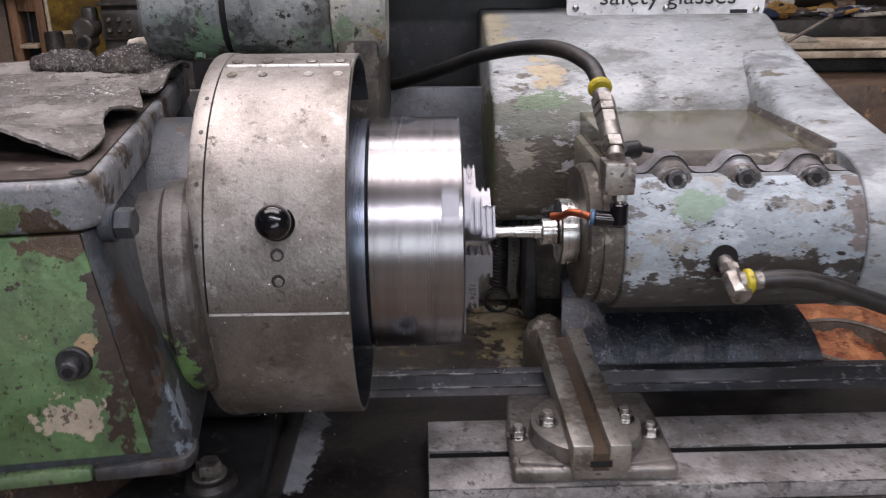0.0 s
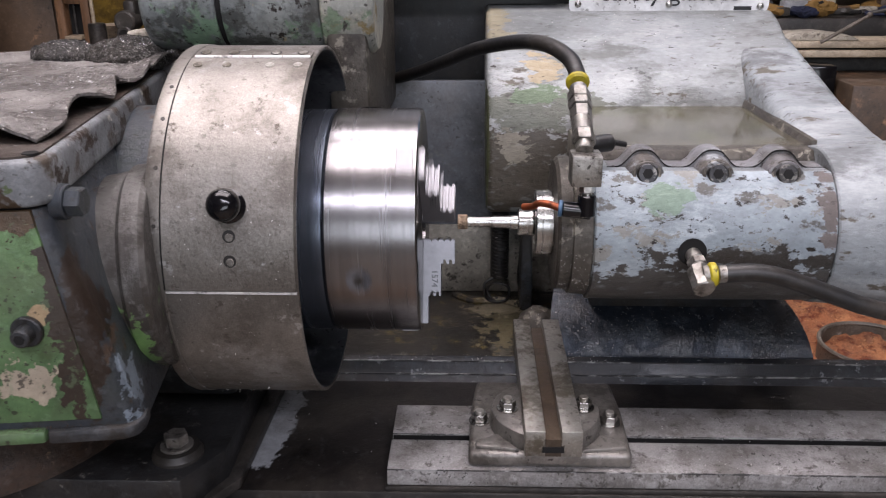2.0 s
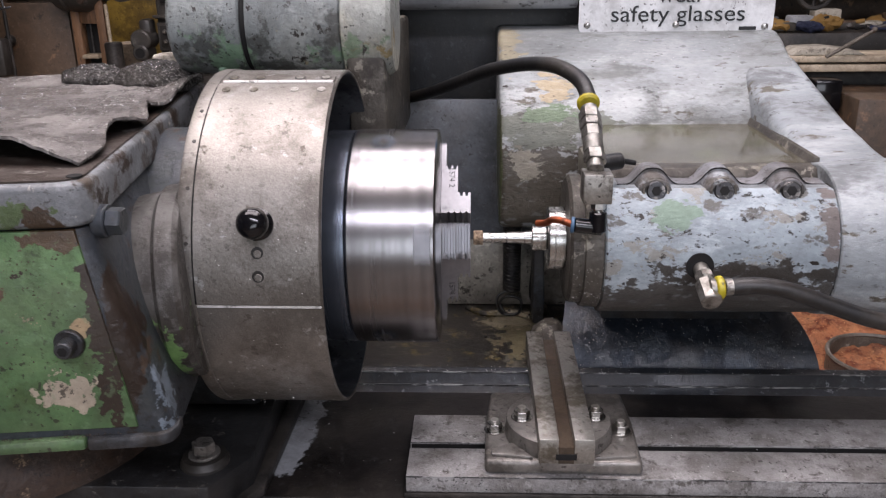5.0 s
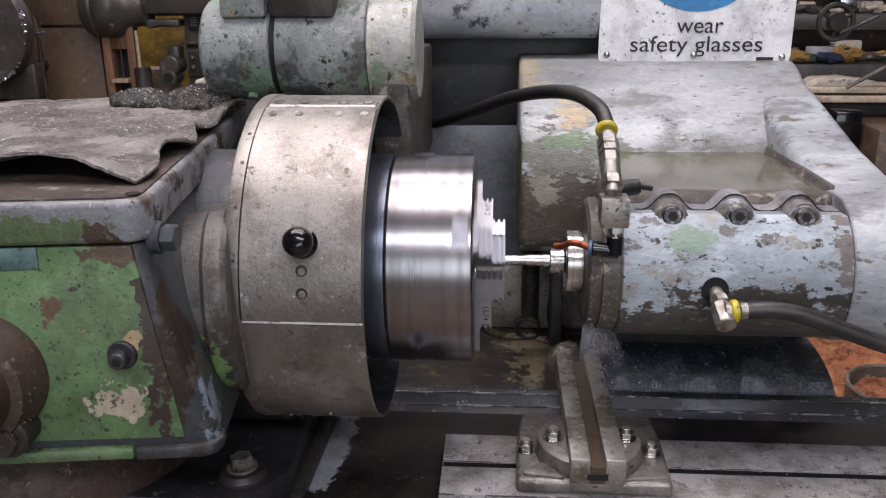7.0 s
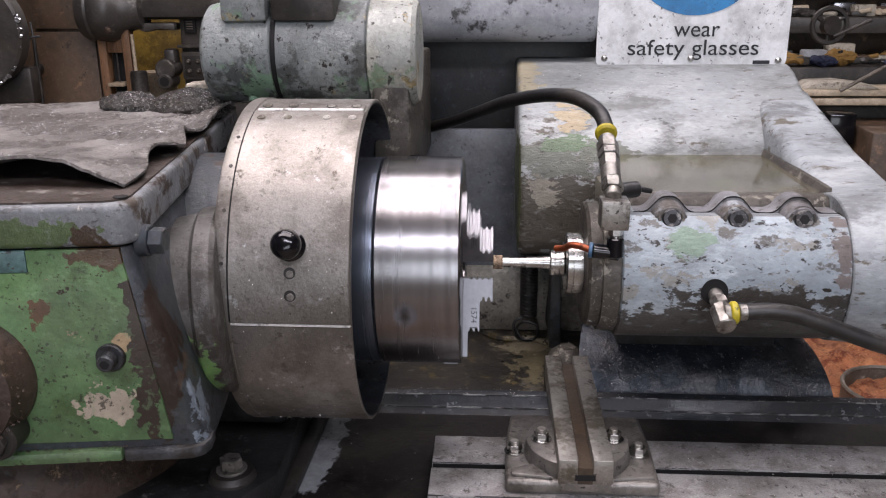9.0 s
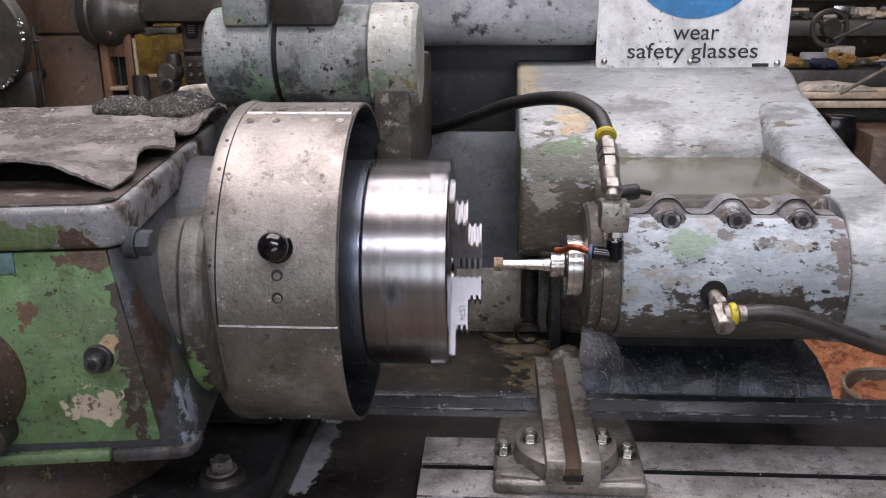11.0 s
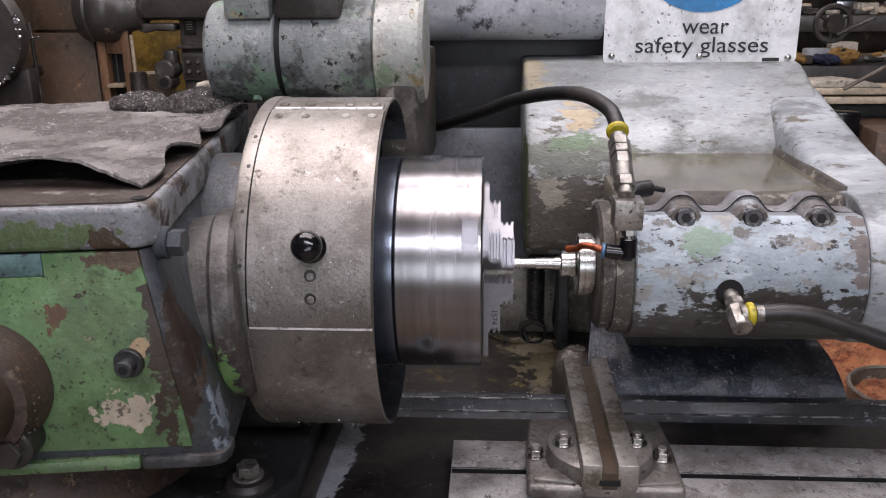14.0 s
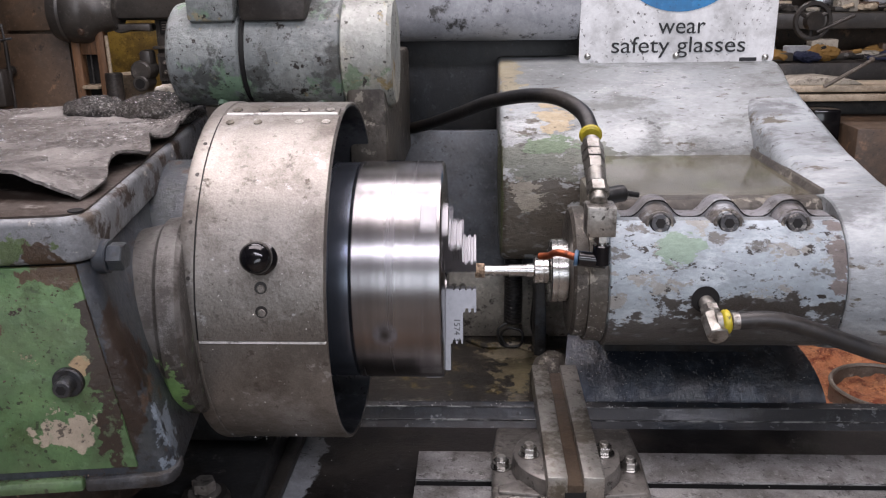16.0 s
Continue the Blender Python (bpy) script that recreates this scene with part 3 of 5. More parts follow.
def build_table():
    t = thing("machine_table", (0.2, 0, 0.8), "long oil-soaked reciprocating table with a T-slotted slab", "machine table")
    MOVING.append(t)
    part("platform", box(-0.6, 0.95, -0.151, 0.066, 0.765, 0.8205, 0.002), M["platform"], t, "flat surface with a dark ragged oil stain")
    part("apron", box(-0.6, 0.95, -0.185, -0.153, 0.74, 0.808, 0.003), M["slab"], t)
    part("rail", prism([(0.106, 0.77), (0.106, 0.834), (0.100, 0.838), (0.090, 0.836), (0.086, 0.826), (0.083, 0.822), (0.076, 0.815), (0.066, 0.808), (0.03, 0.8035), (0.0, 0.8), (0.0, 0.77)], "x", -0.6, 0.95, 0.001), M["rail"], t, "blackened raised rail with chipped edge")
    part("slab_front", box(-0.034, 0.95, -0.147, -0.0950, 0.826, 0.844, 0.0012), M["slab"], t, "worn bare iron strip")
    part("slab_back", box(-0.034, 0.95, -0.085, -0.028, 0.826, 0.844, 0.0012), M["slab"], t, "worn bare iron strip")
    part("slot_floor", box(-0.034, 0.95, -0.0949, -0.0851, 0.822, 0.829), M["hole"], t)
    part("edge_wear", box(-0.034, 0.95, -0.0856, -0.0848, 0.8436, 0.8443), M["streak"], t)
    part("edge_wear", box(-0.034, 0.95, -0.1476, -0.1466, 0.8432, 0.8443), M["streak"], t)
    part("edge_wear", box(-0.6, 0.95, 0.0885, 0.0898, 0.8352, 0.8367), M["streak"], t)
    part("edge_wear", box(-0.6, 0.95, 0.0815, 0.0828, 0.8208, 0.8226), M["streak"], t)
    part("slot_wall", box(-0.033, 0.95, -0.0859, -0.0852, 0.829, 0.8425), M["hole"], t)
    part("slab_foot", box(-0.036, 0.95, -0.149, -0.03, 0.8205, 0.8255, 0.001), M["dark_iron"], t)


def nut(p, r, h, parent, name="nut"):
    x, y, z = p
    n = part(name, merge(cyl((x, y, z), (x, y, z + 0.0016), r * 1.35, 0.0004, 28), hexbar((x, y, z + 0.0017), (x, y, z + 0.0017 + h), r)), M["bright"], parent)
    part("stud", cyl((x, y, z + h), (x, y, z + h * 1.75), r * 0.56, 0.0006, 16), M["dresser"], n)


def build_dresser():
    t = thing("dresser_slide", (0.122, -0.08, 0.844), "worn steel wheel-dresser slide bolted on a round base", "dresser slide")
    MOVING.append(t)
    base = prism([(0.044, -0.142), (0.200, -0.142), (0.202, -0.06), (0.199, -0.002), (0.052, -0.002), (0.046, -0.06)], "z", 0.844, 0.860, 0.005, 3)
    part("base", base, M["dresser_base"], t, "oil-blackened cast base with rounded edges")
    part("disc", round_bar((0.121, -0.086, 0.858), (0.121, -0.086, 0.88), [(0, 0.056), (0.002, 0.056), (0.014, 0.054), (0.018, 0.0535), (0.019, 0.052)], 64), M["dresser_base"], t, "round swivel disc")
    for x0, x1 in ((0.0965, 0.1155), (0.1305, 0.1500)):
        part("slide_rail", box(x0, x1, -0.155, 0.09, 0.866, 0.893, 0.001), M["dresser"], t)
    part("slot", box(0.1155, 0.1305, -0.1545, 0.085, 0.866, 0.884), M["slot_rust"], t, "rust-brown slot")
    part("front_lug", prism([(0.0965, 0.867), (0.1500, 0.867), (0.1475, 0.860), (0.142, 0.8565), (0.1045, 0.8565), (0.099, 0.860)], "y", -0.1540, -0.12, 0.0015), M["dresser_base"], t, "rounded lug under the slide's end")
    for sx in (-1, 1):
        web = prism([(0.123 + sx * 0.030, -0.139), (0.123 + sx * 0.072, -0.134), (0.123 + sx * 0.072, -0.124), (0.123 + sx * 0.050, -0.112)], "z", 0.858, 0.8635, 0.002)
        part("web", web, M["dresser_base"], t)
    part("tee_mouth", box(0.1130, 0.1330, -0.1556, -0.154, 0.8705, 0.8765), M["hole"], t)
    for x, y, z, r in ((0.083, -0.088, 0.877, 0.0082), (0.159, -0.085, 0.877, 0.0082), (0.055, -0.085, 0.860, 0.008), (0.186, -0.085, 0.860, 0.008)):
        nut((x, y, z), r, 0.0075, t)


# ---- work head ----
def swivel(u, v):
    """From the head's own plan, turned by eight degrees, to the place."""
    c, s = math.cos(radians(8)), math.sin(radians(8))
    return (-0.235 + u * c - v * s, -0.302 + u * s + v * c)


def head_plan(inset, r, left=-0.36, back=0.50):
    pts = []
    for k in range(7):
        a = radians(-90 + 15 * k)
        pts.append(swivel(-inset - r + r * math.cos(a), inset + r + r * math.sin(a)))
    return pts + [swivel(-inset, back), swivel(left, back), swivel(left, inset)]


def build_work_head():
    t = thing("work_head", (-0.235, -0.302, 1.152), "green and blue-grey painted work head, chipped and oily", "machine head")
    MOVING.append(t)
    lid = part("lid", prism(head_plan(0, 0.02), "z", 1.153, 1.186, 0.005, 3), M["head_cap"], t, "chipped grey lid with a patch of green")
    part("lid_top", prism(head_plan(0.006, 0.018), "z", 1.186, 1.1875), M["head_top"], lid, "rusty oily lid surface")
    x, y = swivel(-0.012, 0.016)
    part("screw_hole", cyl((x, y, 1.1870), (x, y, 1.1882), 0.0055, 0, 16), M["hole"], lid)
    bm = prism(head_plan(0.005, 0.014), "z", 0.974, 1.152)
    for v in bm.verts:
        if v.co.z < 1.0:
            # the casing's foot is wider than its top on the spindle side
            dx, dy = v.co.x + 0.235, v.co.y + 0.302
            if dx * math.cos(radians(8)) + dy * math.sin(radians(8)) > -0.03:
                v.co.x, v.co.y = v.co.x + 0.042 * math.cos(radians(8)), v.co.y + 0.042 * math.sin(radians(8))
    part("body", bevel(bm, 0.004, 2), M["blue_side"], t, "dark worn blue casing")
    bm = prism([(0.010, 0.990), (-0.014, 1.1515), (-0.082, 1.1515), (-0.082, 1.134), (-0.36, 1.134), (-0.36, 0.995)], "y", 0.0025, 0.008, 0.001)
    for v in bm.verts:
        v.co.x, v.co.y = swivel(v.co.x, v.co.y)
    part("front_panel", bm, M["green"], t, "chipped green front panel")
    fr3 = [swivel(u, v) for u, v in ((-0.0825, 0.0035), (-0.36, 0.0035), (-0.36, 0.008), (-0.0825, 0.008))]
    part("recess_panel", prism(fr3, "z", 1.1342, 1.1515, 0.001), M["teal_panel"], t, "dull teal inset strip")
    lip = [swivel(u, v) for u, v in ((-0.03, -0.002), (-0.36, -0.002), (-0.36, 0.02), (-0.03, 0.02))]
    part("bottom_lip", prism(lip, "z", 0.974, 0.9845, 0.003), M["green"], t)
    lip = [swivel(u, v) for u, v in ((-0.0295, -0.001), (0.024, -0.001), (0.034, 0.004), (0.038, 0.014), (0.038, 0.03), (-0.0295, 0.03))]
    part("bottom_lip", prism(lip, "z", 0.9725, 0.9835, 0.003), M["grime_and_shade"], t, "dark lower lip")
    ring = revolve([(-0.05, 0.0), (-0.05, 0.078), (-0.022, 0.081), (-0.018, 0.0855), (-0.004, 0.0865), (0.0, 0.083), (0.001, 0.05), (0.001, 0.0)], 0, 0, 72)
    tilt = Matrix.Translation((-0.211, -0.163, 1.061)) @ Matrix.Rotation(radians(8), 4, "Z") @ Matrix.Rotation(radians(-3), 4, "Y")
    bmesh.ops.transform(ring, matrix=tilt, verts=ring.verts)
    part("flange", ring, M["boss"], t, "round flange with green paint remains")
    part("spindle_sleeve", revolve([(-0.30, 0.0), (-0.30, 0.11), (-0.213, 0.11), (-0.213, 0.0)], AY, AZ, 64), M["blue_side"], t)
    part("side_bolt", merge(cyl((-0.243, -0.278, 1.151), (-0.233, -0.278, 1.151), 0.0125, 0.001, 28), hexbar((-0.2335, -0.278, 1.151), (-0.222, -0.278, 1.151), 0.0105, 0.001)), M["blue_side"], t, "painted hex bolt")
    x, y = swivel(-0.030, 0)
    part("socket_bolt", merge(cyl((x, y + 0.004, 1.064), (x + 0.001, y - 0.012, 1.064), 0.0068, 0.0012, 24), cyl((x, y + 0.004, 1.064), (x, y - 0.001, 1.064), 0.0115, 0.001, 24)), M["grime_and_shade"], t, "oily black socket screw")
    part("socket", cyl((x + 0.001, y - 0.0115, 1.064), (x + 0.001, y - 0.0128, 1.064), 0.0038, 0, 6), M["hole"], t)
    # rusty knob and clamp screw near the left end
    x, y = swivel(-0.142, 0)
    part("clamp_boss", round_bar((x, y + 0.006, 1.05), (x + 0.004, y - 0.055, 1.05), [(0, 0.054), (0.006, 0.054), (0.012, 0.050), (0.03, 0.048), (0.032, 0.04), (0.056, 0.039), (0.0605, 0.034)], 48), M["rust_ring"], t, "rusty round clamping boss")
    part("clamp_face", round_bar((x + 0.004, y - 0.054, 1.05), (x + 0.0042, y - 0.058, 1.05), [(0, 0.0375), (0.002, 0.0365), (0.004, 0.034)], 40), M["rust_face"], t, "orange-brown rusty end face")
    x, y = swivel(-0.116, 0)
    part("clamp_screw", merge(cyl((x, y + 0.004, 1.008), (x + 0.002, y - 0.022, 1.008), 0.017, 0.002, 32), cyl((x + 0.002, y - 0.022, 1.008), (x + 0.003, y - 0.03, 1.008), 0.012, 0.001, 6)), M["dark_iron"], t, "oily black clamp screw")
    return t


def build_head_base():
    t = thing("head_base", (-0.35, -0.1, 0.82), "oil-blackened iron base plate under the work head", "base plate")
    MOVING.append(t)
    part("plate", prism([(-0.6, -0.197), (-0.216, -0.197), (-0.188, -0.146), (-0.192, 0.09), (-0.6, 0.09)], "z", 0.821, 0.863, 0.002), M["plate"], t)
    part("side_skirt", prism([(-0.216, -0.21), (-0.176, -0.148), (-0.172, 0.05), (-0.19, 0.05), (-0.19, -0.14)], "z", 0.8205, 0.832, 0.002), M["dark_iron"], t)
    part("swivel_ring", round_bar((-0.475, -0.075, 0.863), (-0.475, -0.075, 0.985), [(0, 0.185), (0.03, 0.185), (0.045, 0.176), (0.075, 0.173), (0.08, 0.179), (0.105, 0.179), (0.115, 0.172)], 96), M["rust_ring"], t, "rust-brown swivel ring")
    part("pivot_block", box(-0.34, -0.2, -0.05, 0.08, 0.863, 0.99, 0.01), M["plate"], t)
    b = part("washer", round_bar((-0.231, -0.155, 0.863), (-0.231, -0.155, 0.872), [(0, 0.024), (0.003, 0.024), (0.005, 0.0225), (0.009, 0.021)], 40), M["dark_iron"], t)
    part("hex_bolt", merge(cyl((-0.231, -0.155, 0.872), (-0.231, -0.155, 0.875), 0.0155, 0.0008, 32), hexbar((-0.231, -0.155, 0.8752), (-0.231, -0.155, 0.886), 0.0115, 0.001)), M["dresser_base"], b, "worn steel hex bolt")


def build_rubber_sheet():
    t = thing("rubber_sheet", (-0.40, -0.02, 1.188), "crumpled oily grey rubber sheet lying on the head", "rubber sheet")
    MOVING.append(t)
    bm = bmesh.new()
    nu, nv = 120, 170
    grid = []
    for i in range(nu + 1):
        row = []
        for j in range(nv + 1):
            u, v = i / nu, j / nv
            lu = -0.36 + u * 0.344
            lv = 0.052 + v * 0.463
            edge = u ** 6
            front = (1 - v) ** 8
            z = 0.004 + 0.004 * noise.fractal(Vector((u * 5, v * 6, 1.5)), 0.9, 2, 4) + 0.004
            z += 0.0008 * noise.fractal(Vector((lu * 130, lv * 130, 4.0)), 0.7, 2, 3)
            z += edge * (0.007 + 0.006 * math.sin(v * 30 + 6 * v * v + 1.2) * (0.5 + 0.6 * v)) * (1 - front)
            z += front * 0.015 * max(0.0, math.sin((1 - u) * 7.0)) + front * u ** 10 * -0.004
            lu += edge * (0.006 * math.sin(v * 26)) + 0.028 * u * v
            lv += front * 0.010 * math.cos(u * 9)
            x, y = swivel(lu, lv)
            row.append(bm.verts.new((x, y, 1.1885 + max(0.0006, z))))
        grid.append(row)
    for i in range(nu):
        for j in range(nv):
            bm.faces.new((grid[i][j], grid[i + 1][j], grid[i + 1][j + 1], grid[i][j + 1]))
    bmesh.ops.recalc_face_normals(bm, faces=bm.faces)
    bmesh.ops.solidify(bm, geom=bm.faces[:], thickness=0.0026)
    part("sheet", bm, M["sheet"], t, angle=60)
    for u, v, rx, ry, rz in ((-0.040, 0.415, 0.044, 0.05, 0.022), (-0.122, 0.455, 0.034, 0.035, 0.015)):
        x, y = swivel(u, v)
        b = ball((x, y, 1.200), 1, (rx, ry, rz), 5)
        part("bulge", rough_up(rough_up(b, 0.003, 30), 0.0022, 120), M["foil"], t, "wrinkled glossy black film", angle=180)
    t = thing("plastic_scrap", (-0.345, 0.235, 1.188), "dirty whitish plastic scrap behind the guard", "scrap")
    MOVING.append(t)
    part("scrap", rough_up(bevel(prism([(-0.386, 1.1885), (-0.272, 1.1885), (-0.286, 1.199), (-0.318, 1.2135), (-0.342, 1.2185), (-0.38, 1.215)], "y", 0.222, 0.248), 0.004, 3), 0.003, 40), M["white_rag"], t)


# ---- guard and chuck ----
def build_guard():
    t = thing("chuck_guard", (-0.15, AY, AZ), "round sheet-steel chuck guard with a hinged flap", "chuck guard")
    MOVING.append(t)
    R = 0.1655
    part("shell", revolve([(-0.212, 0.112), (-0.212, R - 0.003), (-0.2105, R), (-0.0915, R), (-0.0905, R - 0.001), (-0.0905, R - 0.0028), (-0.209, R - 0.004), (-0.209, 0.112)], AY, AZ, 160, closed=True), M["guard"], t, "rolled steel drum, dark inside")
    part("lining", revolve([(-0.208, R - 0.0045), (-0.0912, R - 0.0032), (-0.0912, R - 0.0040), (-0.207, R - 0.0055)], AY, AZ, 120, closed=True), M["inner"], t, "inner face, darker than the shell")
    part("rim_band", revolve([(-0.211, R + 0.0003), (-0.2085, R + 0.0012), (-0.199, R + 0.0012), (-0.1982, R + 0.0003)], AY, AZ, 160, closed=True), M["guard"], t)
    flap = part("flap", revolve([(-0.1975, R + 0.0004), (-0.197, R + 0.0024), (-0.0920, R + 0.0024), (-0.0912, R + 0.0004)], AY, AZ, 72, 16, 92, closed=True), M["guard"], t, "hinged steel flap")
    part("edge_strip", revolve([(-0.197, R + 0.0005), (-0.197, R + 0.0030), (-0.0915, R + 0.0030), (-0.0915, R + 0.0005)], AY, AZ, 2, 92.2, 92.75, closed=True), M["worn_edge"], flap)
    part("flap_gap", revolve([(-0.1988, R + 0.0003), (-0.1988, R + 0.0014), (-0.1977, R + 0.0014), (-0.1977, R + 0.0003)], AY, AZ, 72, 16, 92, closed=True), M["hole"], t)

    def out(a, r, x):
        a = radians(a)
        return Vector((x, AY - math.sin(a) * r, AZ + math.cos(a) * r))
    xs = (-0.195, -0.170, -0.144, -0.118, -0.0935)
    for k in range(4):
        part("hinge_knuckle", cyl(out(15.2, R + 0.002, xs[k] + 0.0004), out(15.2, R + 0.0018, xs[k + 1] - 0.0004), 0.0019, 0.0003, 16), M["worn_edge"], flap)
    part("hinge_leaf", revolve([(-0.195, R + 0.0004), (-0.195, R + 0.0019), (-0.0935, R + 0.0019), (-0.0935, R + 0.0004)], AY, AZ, 6, 9.5, 14.6, closed=True), M["guard"], t)
    for a, lift, host in ((11.3, 0.0019, t), (20.6, 0.0024, flap)):
        for x in (-0.188, -0.163, -0.126, -0.102):
            rivet = part("rivet", cyl(out(a, R + lift - 0.0004, x), out(a, R + lift + 0.0009, x), 0.0040, 0.0005, 20), M["dresser"], host)
            if host is t:
                part("dirt_ring", cyl(out(a, R + lift - 0.0004, x), out(a, R + lift + 0.0003, x), 0.0050, 0, 20), M["grime_and_shade"], rivet)
    for a in (58, 43, 31, 74, 118):
        part("rim_screw", cyl(out(a, R + 0.001, -0.203), out(a, R + 0.0017, -0.203), 0.0018, 0, 12), M["dark_iron"], t)
    part("knob", round_bar(out(68.5, R + 0.0024, -0.1425), out(68.5, R + 0.04, -0.1425), [(0, 0.0135), (0.002, 0.0136), (0.004, 0.0110), (0.007, 0.0104), (0.010, 0.0120), (0.015, 0.0131), (0.0195, 0.0126), (0.0235, 0.0102), (0.0258, 0.0064), (0.0264, 0.0032)], 40), M["bakelite"], flap, "glossy black bakelite knob")
    for a in (76.5, 83.3):
        h = part("hole", cyl(out(a, R + 0.0018, -0.143), out(a, R + 0.0027, -0.143), 0.0052, 0.0003, 24), M["dark_iron"], flap)
        part("screw_head", cyl(out(a + 0.3, R + 0.0022, -0.1428), out(a + 0.3, R + 0.0031, -0.1428), 0.0034, 0.0006, 20), M["guard"], h)


def build_chuck():
    t = thing("chuck", (0, AY, AZ), "bright turned steel three-jaw lathe chuck, spinning", "chuck")
    R = 0.1073
    part("back_plate", revolve([(-0.207, 0), (-0.207, 0.1065), (-0.0835, 0.1065), (-0.0828, 0.1045), (-0.0828, 0)], AY, AZ, 128), M["dark_steel"], t, "dark polished steel flange")
    part("body", revolve([(-0.0822, 0.03), (-0.0822, R - 0.002), (-0.0802, R), (-0.0025, R), (-0.0012, R - 0.0012), (-0.0006, R - 0.004), (-0.0006, 0.030), (-0.03, 0.028), (-0.0822, 0.028)], AY, AZ, 160), M["steel"], t, "brushed turned steel drum")
    part("bore", cyl((-0.06, AY, AZ), (-0.055, AY, AZ), 0.029, 0, 40), M["hole"], t)
    prof = [(0.019, -0.0004), (0.1, -0.0004), (0.1, 0.0045)]
    prof += [(0.0735, 0.0045), (0.0735, 0.0062), (0.0695, 0.0066), (0.0695, 0.0092), (0.0735, 0.0096), (0.0735, 0.0116), (0.0695, 0.0120), (0.0695, 0.0146), (0.0735, 0.0150), (0.0735, 0.0165)]
    prof += [(0.0425, 0.0165), (0.0425, 0.0186), (0.0385, 0.0190), (0.0385, 0.0216), (0.0425, 0.0220), (0.0425, 0.0242), (0.0385, 0.0246), (0.0385, 0.0272), (0.0425, 0.0276), (0.0425, 0.0297)]
    prof += [(0.019, 0.0297)]
    for x in (0.0255, 0.0195, 0.0135, 0.0075):
        prof += [(0.019, x + 0.0015), (0.0212, x), (0.019, x - 0.0015)]
    for k in range(3):
        turn = Matrix.Translation((0, AY, AZ)) @ Matrix.Rotation(radians(120 * k), 4, "X")
        bm = bmesh.new()
        a = [bm.verts.new((x, -0.0135, r)) for r, x in prof]
        c = [bm.verts.new((x, 0.0135, r)) for r, x in prof]
        bm.faces.new(a), bm.faces.new(c[::-1])
        for i in range(len(prof)):
            j = (i + 1) % len(prof)
            bm.faces.new((a[i], a[j], c[j], c[i]))
        bmesh.ops.recalc_face_normals(bm, faces=bm.faces)
        bmesh.ops.transform(bm, matrix=turn, verts=bm.verts)
        jaw = part("jaw", bm, M["jaw"], t, "stepped ground steel jaw", smooth=False)
        # stamped number along each flank
        for side in (1, -1):
            m = turn @ Matrix.Translation((0.0078, 0.0136 * side, 0.060)) @ Matrix(((0, 1, 0, 0), (0, 0, side, 0), (side, 0, 0, 0), (0, 0, 0, 1))).to_4x4()
            lettering("1574 " + str(k + 1), 0.0085, m, M["ink"], "number", jaw, 0.0001)
        # slot end on the rim, and the key socket between the jaws
        slot = box(-0.020, -0.0052, -0.0135, 0.0135, R - 0.02, R + 0.0003)
        bmesh.ops.transform(slot, matrix=turn, verts=slot.verts)
        part("jaw_slot", merge_thin(slot), M["jaw"], t)
        a = radians(120 * k + 60)
        d = Vector((0, -math.sin(a), math.cos(a)))
        p = Vector((-0.052, AY, AZ))
        s = part("key_socket", revolve_about(p + d * (R - 0.012), d, [(0.0, 0.0095), (0.0118, 0.0095), (0.0123, 0.0115)]), M["dark_steel"], t)
        part("socket_hole", cyl(p + d * (R - 0.001), p + d * (R + 0.0006), 0.0068, 0, 4), M["dark_iron"], s)
    return t


def merge_thin(bm):
    return bevel(bm, 0.0004, 1)


def revolve_about(p, d, profile):
    return round_bar(p, p + d * profile[-1][0], profile, 32)


def ring_about(p, d, r0, r1, h):
    """A flat ring of that height round the line from p along d."""
    q = d.to_track_quat("Z", "Y")
    bm = bmesh.new()
    rows = []
    for r, z in ((r0, 0), (r0, h * 0.8), (r0 + 0.0006, h), (r1 - 0.0008, h), (r1, h * 0.7), (r1, 0)):
        rows.append([bm.verts.new(p + q @ Vector((r * math.cos(2 * math.pi * k / 40), r * math.sin(2 * math.pi * k / 40), z))) for k in range(40)])
    for i in range(len(rows)):
        a, c = rows[i], rows[(i + 1) % len(rows)]
        for k in range(40):
            bm.faces.new((a[k], a[(k + 1) % 40], c[(k + 1) % 40], c[k]))
    return bm


